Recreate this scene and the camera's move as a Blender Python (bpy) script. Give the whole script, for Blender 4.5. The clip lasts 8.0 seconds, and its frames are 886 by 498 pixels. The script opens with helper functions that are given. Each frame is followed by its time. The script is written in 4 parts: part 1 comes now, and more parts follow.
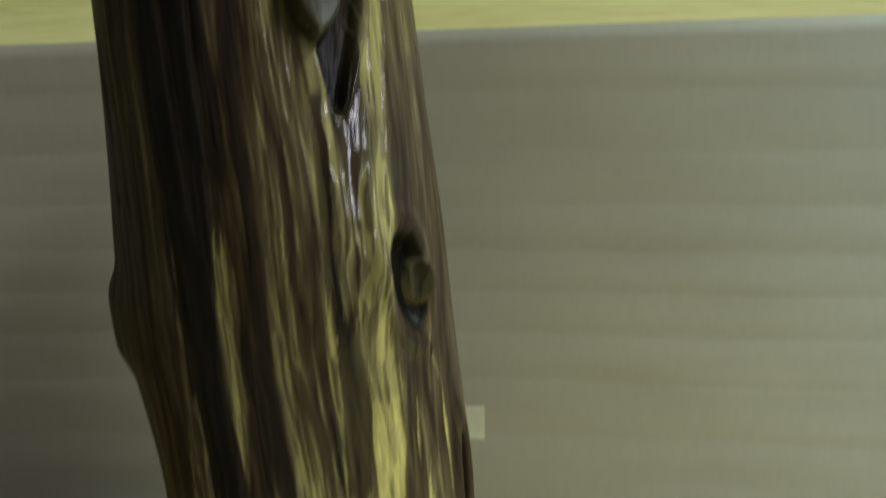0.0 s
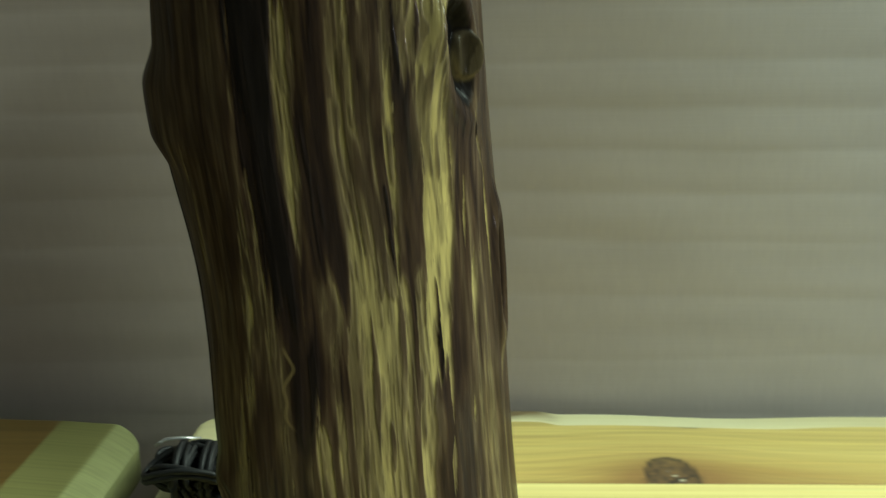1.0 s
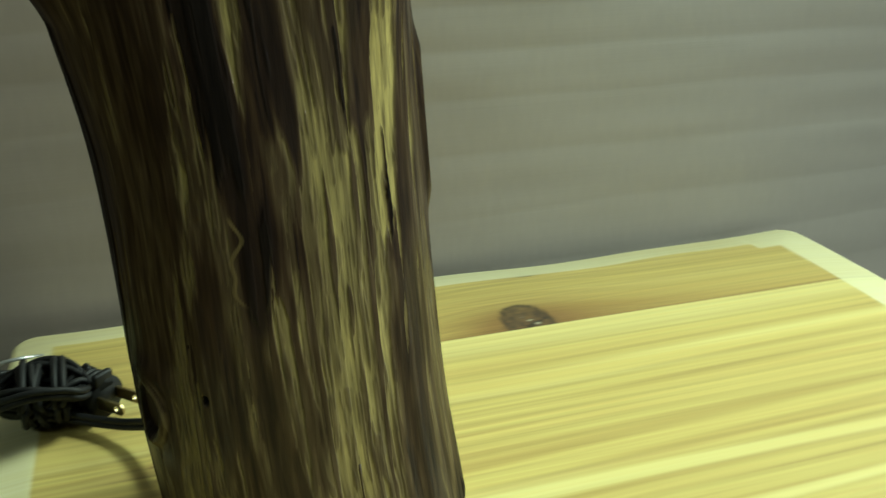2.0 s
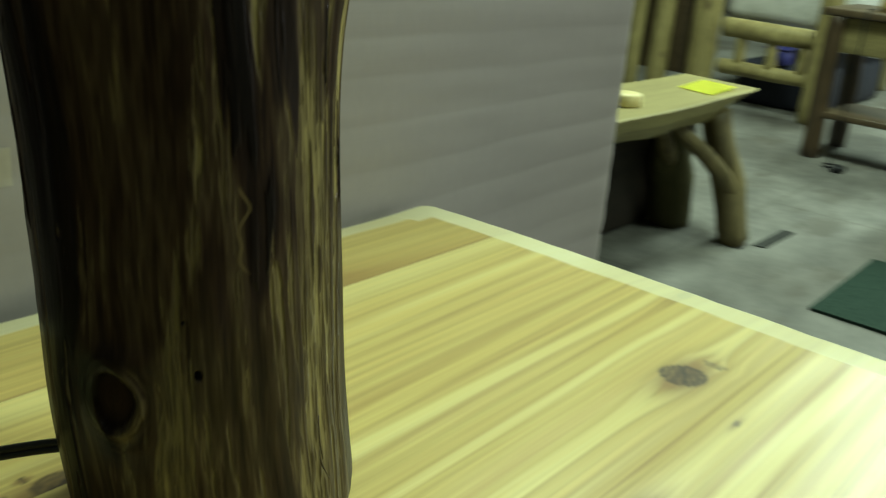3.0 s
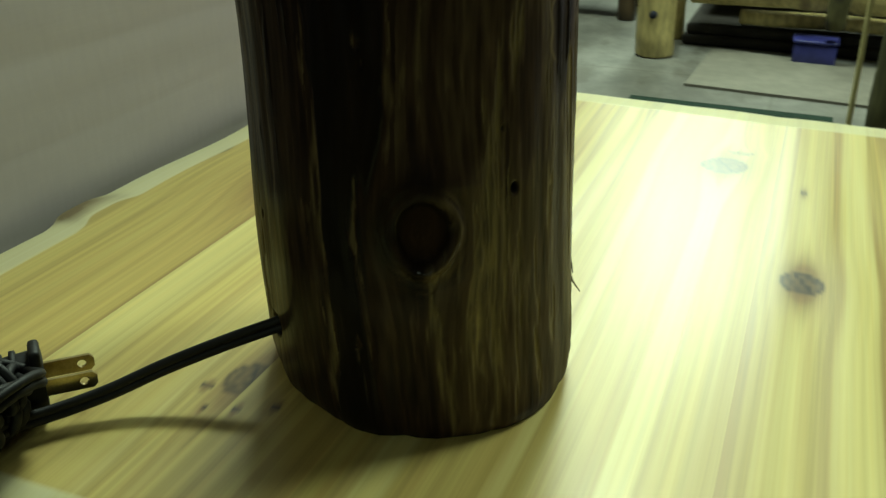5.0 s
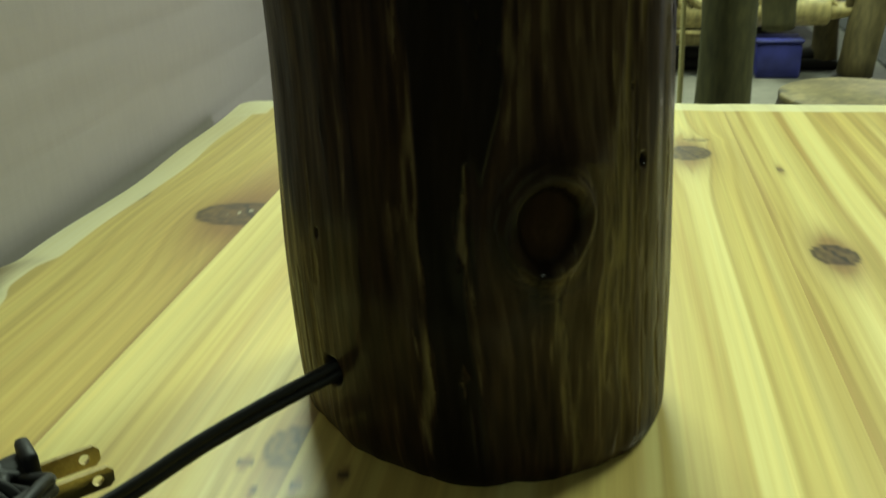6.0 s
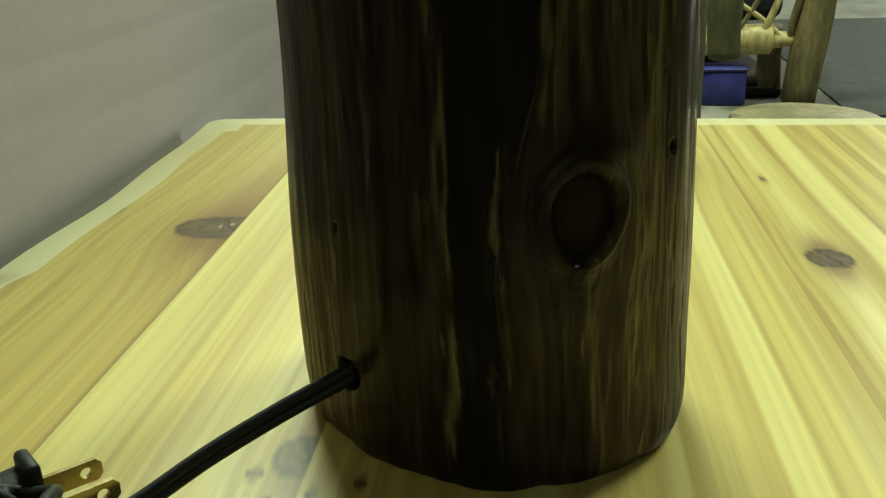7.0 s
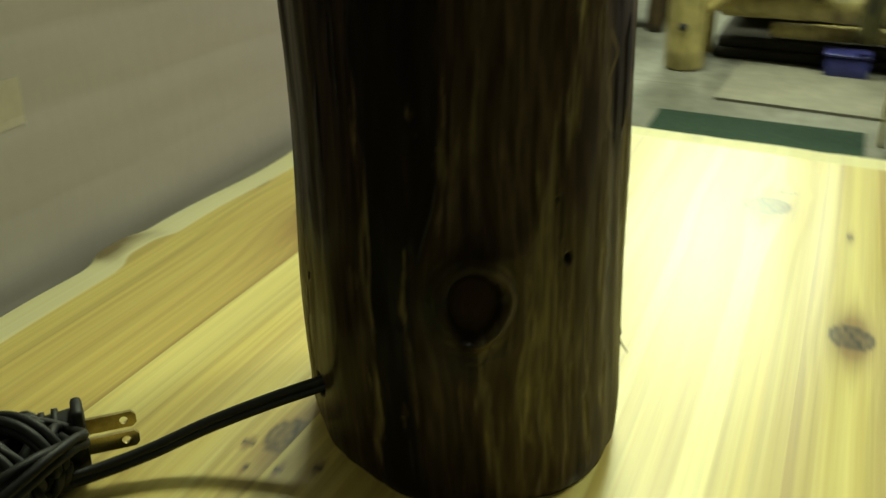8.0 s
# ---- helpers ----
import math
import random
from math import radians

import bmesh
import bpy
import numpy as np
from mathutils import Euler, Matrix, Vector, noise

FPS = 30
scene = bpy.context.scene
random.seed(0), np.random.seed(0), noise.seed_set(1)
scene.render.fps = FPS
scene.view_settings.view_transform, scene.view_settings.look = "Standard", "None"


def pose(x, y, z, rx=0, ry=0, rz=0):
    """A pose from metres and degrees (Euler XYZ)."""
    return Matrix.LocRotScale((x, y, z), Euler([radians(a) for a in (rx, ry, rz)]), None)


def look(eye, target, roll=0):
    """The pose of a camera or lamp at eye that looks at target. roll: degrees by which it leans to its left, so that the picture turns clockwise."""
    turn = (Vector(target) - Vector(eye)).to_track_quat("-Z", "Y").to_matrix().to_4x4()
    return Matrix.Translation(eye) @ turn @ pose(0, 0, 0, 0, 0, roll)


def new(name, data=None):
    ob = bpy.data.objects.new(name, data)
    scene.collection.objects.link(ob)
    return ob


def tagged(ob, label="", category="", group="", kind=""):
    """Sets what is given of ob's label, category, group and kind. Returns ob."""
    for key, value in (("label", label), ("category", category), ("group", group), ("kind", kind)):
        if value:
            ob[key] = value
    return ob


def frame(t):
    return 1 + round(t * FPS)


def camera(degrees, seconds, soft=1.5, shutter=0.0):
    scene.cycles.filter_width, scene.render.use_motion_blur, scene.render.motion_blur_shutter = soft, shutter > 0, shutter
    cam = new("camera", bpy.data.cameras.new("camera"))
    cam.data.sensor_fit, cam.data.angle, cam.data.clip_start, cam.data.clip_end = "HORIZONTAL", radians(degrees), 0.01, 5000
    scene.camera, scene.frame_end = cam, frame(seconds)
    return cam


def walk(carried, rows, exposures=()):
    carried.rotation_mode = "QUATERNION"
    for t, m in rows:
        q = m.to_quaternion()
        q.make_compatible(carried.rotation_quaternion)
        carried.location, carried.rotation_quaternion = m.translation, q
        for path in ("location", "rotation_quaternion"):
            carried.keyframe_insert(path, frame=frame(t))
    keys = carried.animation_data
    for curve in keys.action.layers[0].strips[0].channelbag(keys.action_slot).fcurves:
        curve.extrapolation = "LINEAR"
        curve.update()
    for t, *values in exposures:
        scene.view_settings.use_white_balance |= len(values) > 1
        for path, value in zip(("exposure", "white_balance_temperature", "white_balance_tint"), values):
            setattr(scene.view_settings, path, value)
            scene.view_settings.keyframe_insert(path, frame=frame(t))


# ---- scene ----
cam = camera(50.1, 8.0, soft=1.3, shutter=0.5)
PATH = [
    (0, (0.08, -0.294, 0.945), (-0.125, 1.645, 0.498), -1.0),
    (0.5, (0.065, -0.31, 0.91), (-0.113, 1.607, 0.369), -1.4),
    (1, (0.04, -0.315, 0.888), (-0.019, 1.607, 0.339), -0.6),
    (1.5, (0.008, -0.3, 0.865), (0.232, 1.582, 0.227), -0.7),
    (1.7, (-0.01, -0.297, 0.871), (0.321, 1.523, 0.11), -0.6),
    (2.8, (-0.176, -0.274, 0.857), (1.109, 1.117, 0.216), 1.6),
    (3, (-0.218, -0.247, 0.857), (1.244, 0.932, 0.171), 4.7),
    (3.5, (-0.278, -0.208, 0.842), (1.354, 0.734, 0.17), 4.0),
    (4, (-0.316, -0.169, 0.829), (1.343, 0.742, 0.184), 1.9),
    (4.2, (-0.309, -0.139, 0.821), (1.315, 0.794, 0.119), 1.8),
    (4.5, (-0.314, -0.12, 0.815), (1.312, 0.729, 0.02), 0.9),
    (4.7, (-0.311, -0.105, 0.811), (1.341, 0.663, -0.014), 1.0),
    (5.8, (-0.289, -0.002, 0.777), (1.491, 0.371, -0.056), -2.0),
    (6, (-0.282, 0.013, 0.77), (1.538, 0.328, 0.001), -2.2),
    (6.5, (-0.281, 0.034, 0.76), (1.58, 0.266, 0.065), -2.6),
    (7, (-0.28, 0.034, 0.758), (1.577, 0.243, 0.047), -1.7),
    (7.3, (-0.287, 0.025, 0.765), (1.565, 0.26, 0.046), -1.8),
    (7.5, (-0.289, 0.014, 0.776), (1.553, 0.31, 0.056), -1.3),
    (7.8, (-0.299, -0.023, 0.804), (1.447, 0.492, -0.024), -0.3),
    (8, (-0.297, -0.064, 0.819), (1.378, 0.632, -0.022), 0.6),
]
walk(cam, [(t, look(eye, target, roll)) for t, eye, target, roll in PATH],
     [(0.0, 0.27, 6350, 14), (1.0, 0.25, 6350, 14), (1.7, 0.14, 6350, 12), (2.8, -0.25, 6500, 8), (3.5, -0.50, 6500, 8), (4.5, -0.49, 6600, 9), (5.8, -0.11, 6900, 8), (7.0, -0.06, 7150, 9), (8.0, -0.25, 8100, 10)])

# ---------------- light ----------------
world = bpy.data.worlds.new("world")
scene.world = world
world.use_nodes = True
world.node_tree.nodes["Background"].inputs[0].default_value = (0.004, 0.004, 0.004, 1)
world.node_tree.nodes["Background"].inputs[1].default_value = 1.0
LAMP_COLOR = (0.78, 1.0, 0.80)
# ceiling fixtures: place, length, width, watts
LAMPS = [((4.9, 0.6, 3.52), 1.2, 1.25, 48), ((6.2, 0.6, 3.52), 1.2, 1.25, 96), ((7.5, 0.6, 3.52), 1.2, 1.25, 108), ((2.5, 0.75, 3.52), 1.2, 0.6, 160), ((1.95, -1.95, 3.52), 1.2, 0.6, 110),
         ((5.5, -3.2, 3.52), 1.2, 0.6, 85), ((-4.4, -1.7, 3.52), 1.2, 0.6, 35)]
# shop window in the east wall: from y to y, from z to z, watts of daylight
WIN = (-4.8, -3.95, 0.08, 2.15, 120)
TOP = 0.60          # height of the table top


# ---------------- small tools ----------------
def hash2(i, j, seed):
    h = np.sin(i * 127.1 + j * 311.7 + seed * 74.7) * 43758.5453
    return h - np.floor(h)


def vnoise(u, v, seed=0, period=0):
    """Smooth value noise in -1..1 over arrays u, v; period wraps u."""
    i, j = np.floor(u), np.floor(v)
    fu, fv = u - i, v - j
    fu, fv = fu * fu * (3 - 2 * fu), fv * fv * (3 - 2 * fv)
    i1 = i + 1
    if period:
        i, i1 = np.mod(i, period), np.mod(i1, period)
    a = hash2(i, j, seed) * (1 - fu) + hash2(i1, j, seed) * fu
    b = hash2(i, j + 1, seed) * (1 - fu) + hash2(i1, j + 1, seed) * fu
    return 2 * (a * (1 - fv) + b * fv) - 1


def smooth(a, b, x):
    t = np.clip((x - a) / (b - a), 0, 1)
    return t * t * (3 - 2 * t)


def mixc(c, d, f):
    return c * (1 - f[..., None]) + np.array(d) * f[..., None]


def thing(name, label, category, place=(0, 0, 0), rz=0.0, group=""):
    ob = new(name)
    ob.matrix_basis = pose(*place, 0, 0, rz)
    ob.empty_display_size = 0.05
    return tagged(ob, label, category, group)


def finish(mesh, material, smoothed):
    mesh.materials.append(material)
    if smoothed:
        mesh.polygons.foreach_set("use_smooth", [True] * len(mesh.polygons))
    mesh.update()


def part(name, bm, material, parent=None, label="", smoothed=True):
    mesh = bpy.data.meshes.new(name)
    bm.normal_update()
    bm.to_mesh(mesh)
    bm.free()
    finish(mesh, material, smoothed)
    ob = new(name, mesh)
    if parent:
        ob.parent = parent
    return tagged(ob, label)


def grid_part(name, verts, faces, material, parent=None, colors=None, smoothed=True, label=""):
    mesh = bpy.data.meshes.new(name)
    mesh.from_pydata(verts.tolist(), [], faces)
    if colors is not None:
        layer = mesh.color_attributes.new("tint", "FLOAT_COLOR", "POINT")
        rgba = np.ones((len(verts), 4), np.float32)
        rgba[:, :colors.shape[1]] = colors
        layer.data.foreach_set("color", rgba.ravel())
    finish(mesh, material, smoothed)
    ob = new(name, mesh)
    if parent:
        ob.parent = parent
    return tagged(ob, label)


def box(bm, lo, hi, bevel=0.0, segments=2, spin=None):
    made = bmesh.ops.create_cube(bm, size=1)["verts"]
    size, mid = np.subtract(hi, lo), np.add(hi, lo) / 2
    bmesh.ops.scale(bm, vec=size, verts=made)
    if bevel:
        edges = list({e for v in made for e in v.link_edges})
        made = bmesh.ops.bevel(bm, geom=edges, offset=bevel, segments=segments, affect="EDGES", profile=0.5)["verts"]
        made = list({v for v in made})
    if spin is not None:
        bmesh.ops.transform(bm, matrix=spin, verts=made)
    bmesh.ops.translate(bm, vec=Vector(mid), verts=made)
    return bm


def tube(bm, points, radii, sides=14, wobble=0.0, seed=0, capped=True, flat=1.0):
    """A round limb along points, uneven by wobble (a share of its radius)."""
    pts = [Vector(p) for p in points]
    rings, side = [], None
    for n, p in enumerate(pts):
        ahead = (pts[min(n + 1, len(pts) - 1)] - pts[max(n - 1, 0)]).normalized()
        if side is None:
            side = ahead.orthogonal().normalized()
        side = (side - ahead * side.dot(ahead)).normalized()
        up = ahead.cross(side)
        r = radii[n] if isinstance(radii, (list, tuple)) else radii
        ring = []
        for k in range(sides):
            a = 2 * math.pi * k / sides
            d = side * math.cos(a) + up * math.sin(a) * flat
            w = 1 + wobble * noise.noise((p * 9 + d * 1.1) + Vector((seed * 3.1, 0, 0)))
            ring.append(bm.verts.new(p + d * r * w))
        rings.append(ring)
    for a, b in zip(rings, rings[1:]):
        for k in range(sides):
            bm.faces.new((a[k], a[(k + 1) % sides], b[(k + 1) % sides], b[k]))
    if capped:
        bm.faces.new(rings[0][::-1])
        bm.faces.new(rings[-1])
    return bm


def limb(a, b, steps=10, bend=0.0, seed=0):
    """Points of a slightly crooked limb from a to b."""
    a, b = Vector(a), Vector(b)
    out = []
    for n in range(steps + 1):
        t = n / steps
        p = a.lerp(b, t)
        off = noise.noise_vector(Vector((t * 2.3, seed * 5.7, 1.3))) * bend * math.sin(math.pi * min(1, t * 1.0 + 0.02))
        out.append(p + off)
    return out


def log_part(name, a, b, r0, r1, material, parent, bend=0.0, wobble=0.12, seed=0, sides=18, steps=14, label=""):
    bm = bmesh.new()
    pts = limb(a, b, steps, bend, seed)
    radii = [r0 + (r1 - r0) * n / steps for n in range(steps + 1)]
    pts = [pts[0]] + [pts[0].lerp(pts[1], 0.12)] + pts[1:-1] + [pts[-1].lerp(pts[-2], 0.12)] + [pts[-1]]
    radii = [r0 * 0.86] + [r0] + radii[1:-1] + [r1] + [r1 * 0.86]
    tube(bm, pts, radii, sides, wobble, seed)
    return part(name, bm, material, parent, label)


# ---------------- materials ----------------
def material(name):
    m = bpy.data.materials.new(name)
    m.use_nodes = True
    t = m.node_tree
    return m, t.nodes, t.links, t.nodes["Principled BSDF"]


def coords(nodes, links, scale, space="Object"):
    tc, mp = nodes.new("ShaderNodeTexCoord"), nodes.new("ShaderNodeMapping")
    mp.inputs["Scale"].default_value = scale
    links.new(tc.outputs[space], mp.inputs["Vector"])
    return mp.outputs["Vector"]


def noise_node(nodes, links, vec, scale, detail=4.0, rough=0.55):
    n = nodes.new("ShaderNodeTexNoise")
    n.inputs["Scale"].default_value, n.inputs["Detail"].default_value, n.inputs["Roughness"].default_value = scale, detail, rough
    links.new(vec, n.inputs["Vector"])
    return n.outputs["Fac"]


def ramp(nodes, links, fac, stops):
    r = nodes.new("ShaderNodeValToRGB")
    e = r.color_ramp.elements
    while len(e) < len(stops):
        e.new(0.5)
    for k, (at, c) in enumerate(stops):
        e[k].position, e[k].color = at, (*c, 1)
    links.new(fac, r.inputs["Fac"])
    return r.outputs["Color"]


def blend(nodes, links, kind, fac, a, b):
    m = nodes.new("ShaderNodeMix")
    m.data_type, m.blend_type = "RGBA", kind
    for value, slot in ((fac, m.inputs[0]), (a, m.inputs[6]), (b, m.inputs[7])):
        if isinstance(value, (int, float)):
            slot.default_value = value
        elif isinstance(value, tuple):
            slot.default_value = (*value, 1)
        else:
            links.new(value, slot)
    return m.outputs[2]


def bump(nodes, links, bsdf, height, strength, distance):
    b = nodes.new("ShaderNodeBump")
    b.inputs["Strength"].default_value, b.inputs["Distance"].default_value = strength, distance
    links.new(height, b.inputs["Height"])
    links.new(b.outputs["Normal"], bsdf.inputs["Normal"])
    links.new(b.outputs["Normal"], bsdf.inputs["Coat Normal"])


def plain(name, low, high, rough, scale=(1, 1, 1), size=20, metal=0.0, relief=0.0, spec=0.5):
    """Two-tone uneven surface with fine relief."""
    m, n, l, b = material(name)
    v = coords(n, l, scale)
    f1, f2 = noise_node(n, l, v, size), noise_node(n, l, v, size * 7, 3)
    c = ramp(n, l, f1, [(0.3, low), (0.7, high)])
    c = blend(n, l, "OVERLAY", 0.25, c, ramp(n, l, f2, [(0.3, (0.3,) * 3), (0.7, (0.7,) * 3)]))
    l.new(c, b.inputs["Base Color"])
    b.inputs["Roughness"].default_value, b.inputs["Metallic"].default_value = rough, metal
    b.inputs["Specular IOR Level"].default_value = spec
    if relief:
        bump(n, l, b, f2, 0.5, relief)
    return m


def tinted(name, rough, scale, size, depth, relief, coat=0.0, spec=0.5, coat_rough=0.18):
    """Wood whose colour is carried by the mesh, with fine grain on top."""
    m, n, l, b = material(name)
    at = n.new("ShaderNodeVertexColor")
    at.layer_name = "tint"
    v = coords(n, l, scale)
    f = noise_node(n, l, v, size, 5, 0.6)
    c = blend(n, l, "OVERLAY", depth, at.outputs["Color"], ramp(n, l, f, [(0.3, (0.25,) * 3), (0.7, (0.75,) * 3)]))
    l.new(c, b.inputs["Base Color"])
    r = n.new("ShaderNodeMapRange")
    l.new(f, r.inputs["Value"])
    r.inputs["To Min"].default_value, r.inputs["To Max"].default_value = rough * 0.8, rough * 1.25
    l.new(r.outputs["Result"], b.inputs["Roughness"])
    b.inputs["Specular IOR Level"].default_value = spec
    b.inputs["Coat Roughness"].default_value = coat_rough
    gloss = n.new("ShaderNodeMath")
    gloss.operation = "MULTIPLY"
    gloss.inputs[1].default_value = coat
    l.new(at.outputs["Alpha"], gloss.inputs[0])
    l.new(gloss.outputs[0], b.inputs["Coat Weight"])
    bump(n, l, b, f, 0.35, relief)
    return m


def peeled(name, low, high, knot, rough=0.45):
    """Peeled log: long fibres along the limb, scattered knots and dark patches."""
    m, n, l, b = material(name)
    v = coords(n, l, (1, 1, 0.25))
    f1, f2 = noise_node(n, l, v, 14), noise_node(n, l, v, 70, 4)
    vo = n.new("ShaderNodeTexVoronoi")
    vo.inputs["Scale"].default_value = 7
    l.new(coords(n, l, (1, 1, 0.7)), vo.inputs["Vector"])
    c = ramp(n, l, f1, [(0.3, low), (0.7, high)])
    c = blend(n, l, "OVERLAY", 0.5, c, ramp(n, l, f2, [(0.35, (0.25,) * 3), (0.65, (0.72,) * 3)]))
    f3 = noise_node(n, l, coords(n, l, (1, 1, 0.35)), 22, 3, 0.6)
    c = blend(n, l, "MIX", ramp(n, l, f3, [(0.62, (0, 0, 0)), (0.74, (0.6,) * 3)]), c, tuple(0.6 * a + 0.2 * b for a, b in zip(knot, low)))
    c = blend(n, l, "MIX", ramp(n, l, vo.outputs["Distance"], [(0.10, (1, 1, 1)), (0.20, (0, 0, 0))]), c, knot)
    l.new(c, b.inputs["Base Color"])
    b.inputs["Roughness"].default_value = rough
    bump(n, l, b, f2, 0.4, 0.002)
    return m


MAT_LOG = tinted("glossy_cedar_log", 0.5, (260, 260, 30), 1.0, 0.5, 0.0009, coat=0.62, spec=0.03, coat_rough=0.13)
MAT_TOP = tinted("lacquered_cedar_top", 0.30, (5, 420, 60), 1.0, 0.30, 0.00001, coat=0.10, spec=0.5, coat_rough=0.3)
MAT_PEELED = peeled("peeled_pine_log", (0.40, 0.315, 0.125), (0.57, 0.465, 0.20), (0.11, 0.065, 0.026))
# peeled pine darkened for logs in shade: MAT_SHADED, then deeper MAT_OLIVE
MAT_SHADED = peeled("shaded_pine_log", (0.095, 0.074, 0.030), (0.20, 0.155, 0.064), (0.03, 0.02, 0.01), 0.65)
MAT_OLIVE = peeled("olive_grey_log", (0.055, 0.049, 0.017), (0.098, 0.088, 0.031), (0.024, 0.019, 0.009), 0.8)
MAT_DARKLOG = peeled("dark_stained_log", (0.036, 0.022, 0.010), (0.074, 0.047, 0.022), (0.018, 0.011, 0.006))
# peeled pine dimmed in colour to offset the strong light on the daybed
MAT_DIMMED = peeled("dimmed_pine_log", (0.23, 0.185, 0.070), (0.33, 0.275, 0.112), (0.08, 0.05, 0.02))
MAT_BOARD = plain("pale_pine_board", (0.60, 0.50, 0.22), (0.72, 0.62, 0.31), 0.4, (3, 30, 30), 1.5, relief=0.0005)
MAT_BENCHTOP = plain("varnished_bench_seat", (0.22, 0.185, 0.068), (0.31, 0.265, 0.10), 0.6, (2, 25, 25), 1.5, relief=0.0005)
MAT_DARKBOARD = plain("dark_stained_board", (0.055, 0.036, 0.018), (0.10, 0.070, 0.036), 0.45, (3, 25, 25), 1.5, relief=0.0005)
MAT_BLACKBOARD = plain("shade_black_board", (0.016, 0.011, 0.008), (0.030, 0.020, 0.014), 0.6, (3, 25, 25), 1.5, relief=0.0005)
MAT_DRAWER = plain("khaki_pine_board", (0.20, 0.165, 0.065), (0.28, 0.235, 0.10), 0.5, (25, 3, 25), 1.5, relief=0.0004)
MAT_RUBBER = plain("black_cord_rubber", (0.010, 0.010, 0.011), (0.018, 0.018, 0.019), 0.55, size=60, relief=0.0002, spec=0.3)
MAT_BRASS = plain("tarnished_brass", (0.42, 0.33, 0.16), (0.58, 0.48, 0.26), 0.28, size=200, metal=1.0)
MAT_TIE = plain("silver_wire_tie", (0.55, 0.55, 0.56), (0.75, 0.75, 0.76), 0.3, size=200, metal=0.8)
MAT_MAT = plain("green_floor_mat", (0.019, 0.036, 0.027), (0.032, 0.056, 0.043), 0.95, size=90, relief=0.003, spec=0.1)
MAT_CARD = plain("grey_brown_board", (0.155, 0.142, 0.116), (0.21, 0.194, 0.160), 0.8, size=3, relief=0.001)
MAT_TAG = plain("yellow_paper_tag", (0.78, 0.78, 0.05), (0.85, 0.86, 0.09), 0.6, size=30)
MAT_TAPE = plain("pale_tape", (0.40, 0.365, 0.30), (0.45, 0.41, 0.34), 0.5, size=12)
MAT_BLUE = plain("blue_plastic", (0.014, 0.016, 0.10), (0.06, 0.065, 0.33), 0.4, size=4)
MAT_NAVY = plain("navy_cloth", (0.010, 0.011, 0.020), (0.022, 0.024, 0.042), 0.9, size=12, relief=0.004)
MAT_PAD = plain("dark_brown_cloth", (0.016, 0.013, 0.011), (0.030, 0.025, 0.021), 0.9, size=12, relief=0.004)
MAT_CHARCOAL = plain("charcoal_floor_sheet", (0.022, 0.023, 0.021), (0.038, 0.039, 0.035), 0.85, size=30, relief=0.002, spec=0.2)
MAT_SHEET = plain("white_mattress_cloth", (0.50, 0.50, 0.46), (0.66, 0.66, 0.62), 0.9, size=9, relief=0.003)
MAT_WALL = plain("painted_showroom_wall", (0.065, 0.060, 0.052), (0.10, 0.094, 0.082), 0.9, size=0.8)
MAT_CEIL = plain("ceiling_boards", (0.14, 0.135, 0.12), (0.19, 0.185, 0.17), 0.9, size=1.2)
MAT_METAL = plain("white_lamp_housing", (0.6, 0.6, 0.58), (0.7, 0.7, 0.68), 0.4, size=5)


def concrete():
    m, n, l, b = material("worn_concrete_floor")
    v = coords(n, l, (1, 1, 1))
    f1, f2, f3 = noise_node(n, l, v, 1.1, 6), noise_node(n, l, v, 9, 6, 0.65), noise_node(n, l, v, 120, 2)
    c = ramp(n, l, f1, [(0.32, (0.075, 0.068, 0.055)), (0.48, (0.14, 0.135, 0.118)), (0.68, (0.20, 0.195, 0.175))])
    c = blend(n, l, "OVERLAY", 0.65, c, ramp(n, l, f2, [(0.32, (0.22,) * 3), (0.7, (0.68,) * 3)]))
    f5 = noise_node(n, l, coords(n, l, (1, 1.7, 1)), 3.1, 5, 0.6)
    c = blend(n, l, "MIX", ramp(n, l, f5, [(0.56, (0, 0, 0)), (0.66, (0.7,) * 3)]), c, (0.070, 0.060, 0.044))
    br = n.new("ShaderNodeTexBrick")
    br.inputs["Scale"].default_value, br.inputs["Mortar Size"].default_value = 1.0, 0.006
    br.inputs["Brick Width"].default_value, br.inputs["Row Height"].default_value = 1.9, 0.83
    br.inputs["Color1"].default_value, br.inputs["Color2"].default_value, br.inputs["Mortar"].default_value = (1, 1, 1, 1), (0.93, 0.93, 0.91, 1), (0.80, 0.79, 0.76, 1)
    l.new(coords(n, l, (1, 1, 1)), br.inputs["Vector"])
    c = blend(n, l, "MULTIPLY", 1.0, c, br.outputs["Color"])
    l.new(c, b.inputs["Base Color"])
    b.inputs["Roughness"].default_value = 0.55
    bump(n, l, b, f3, 0.3, 0.001)
    return m


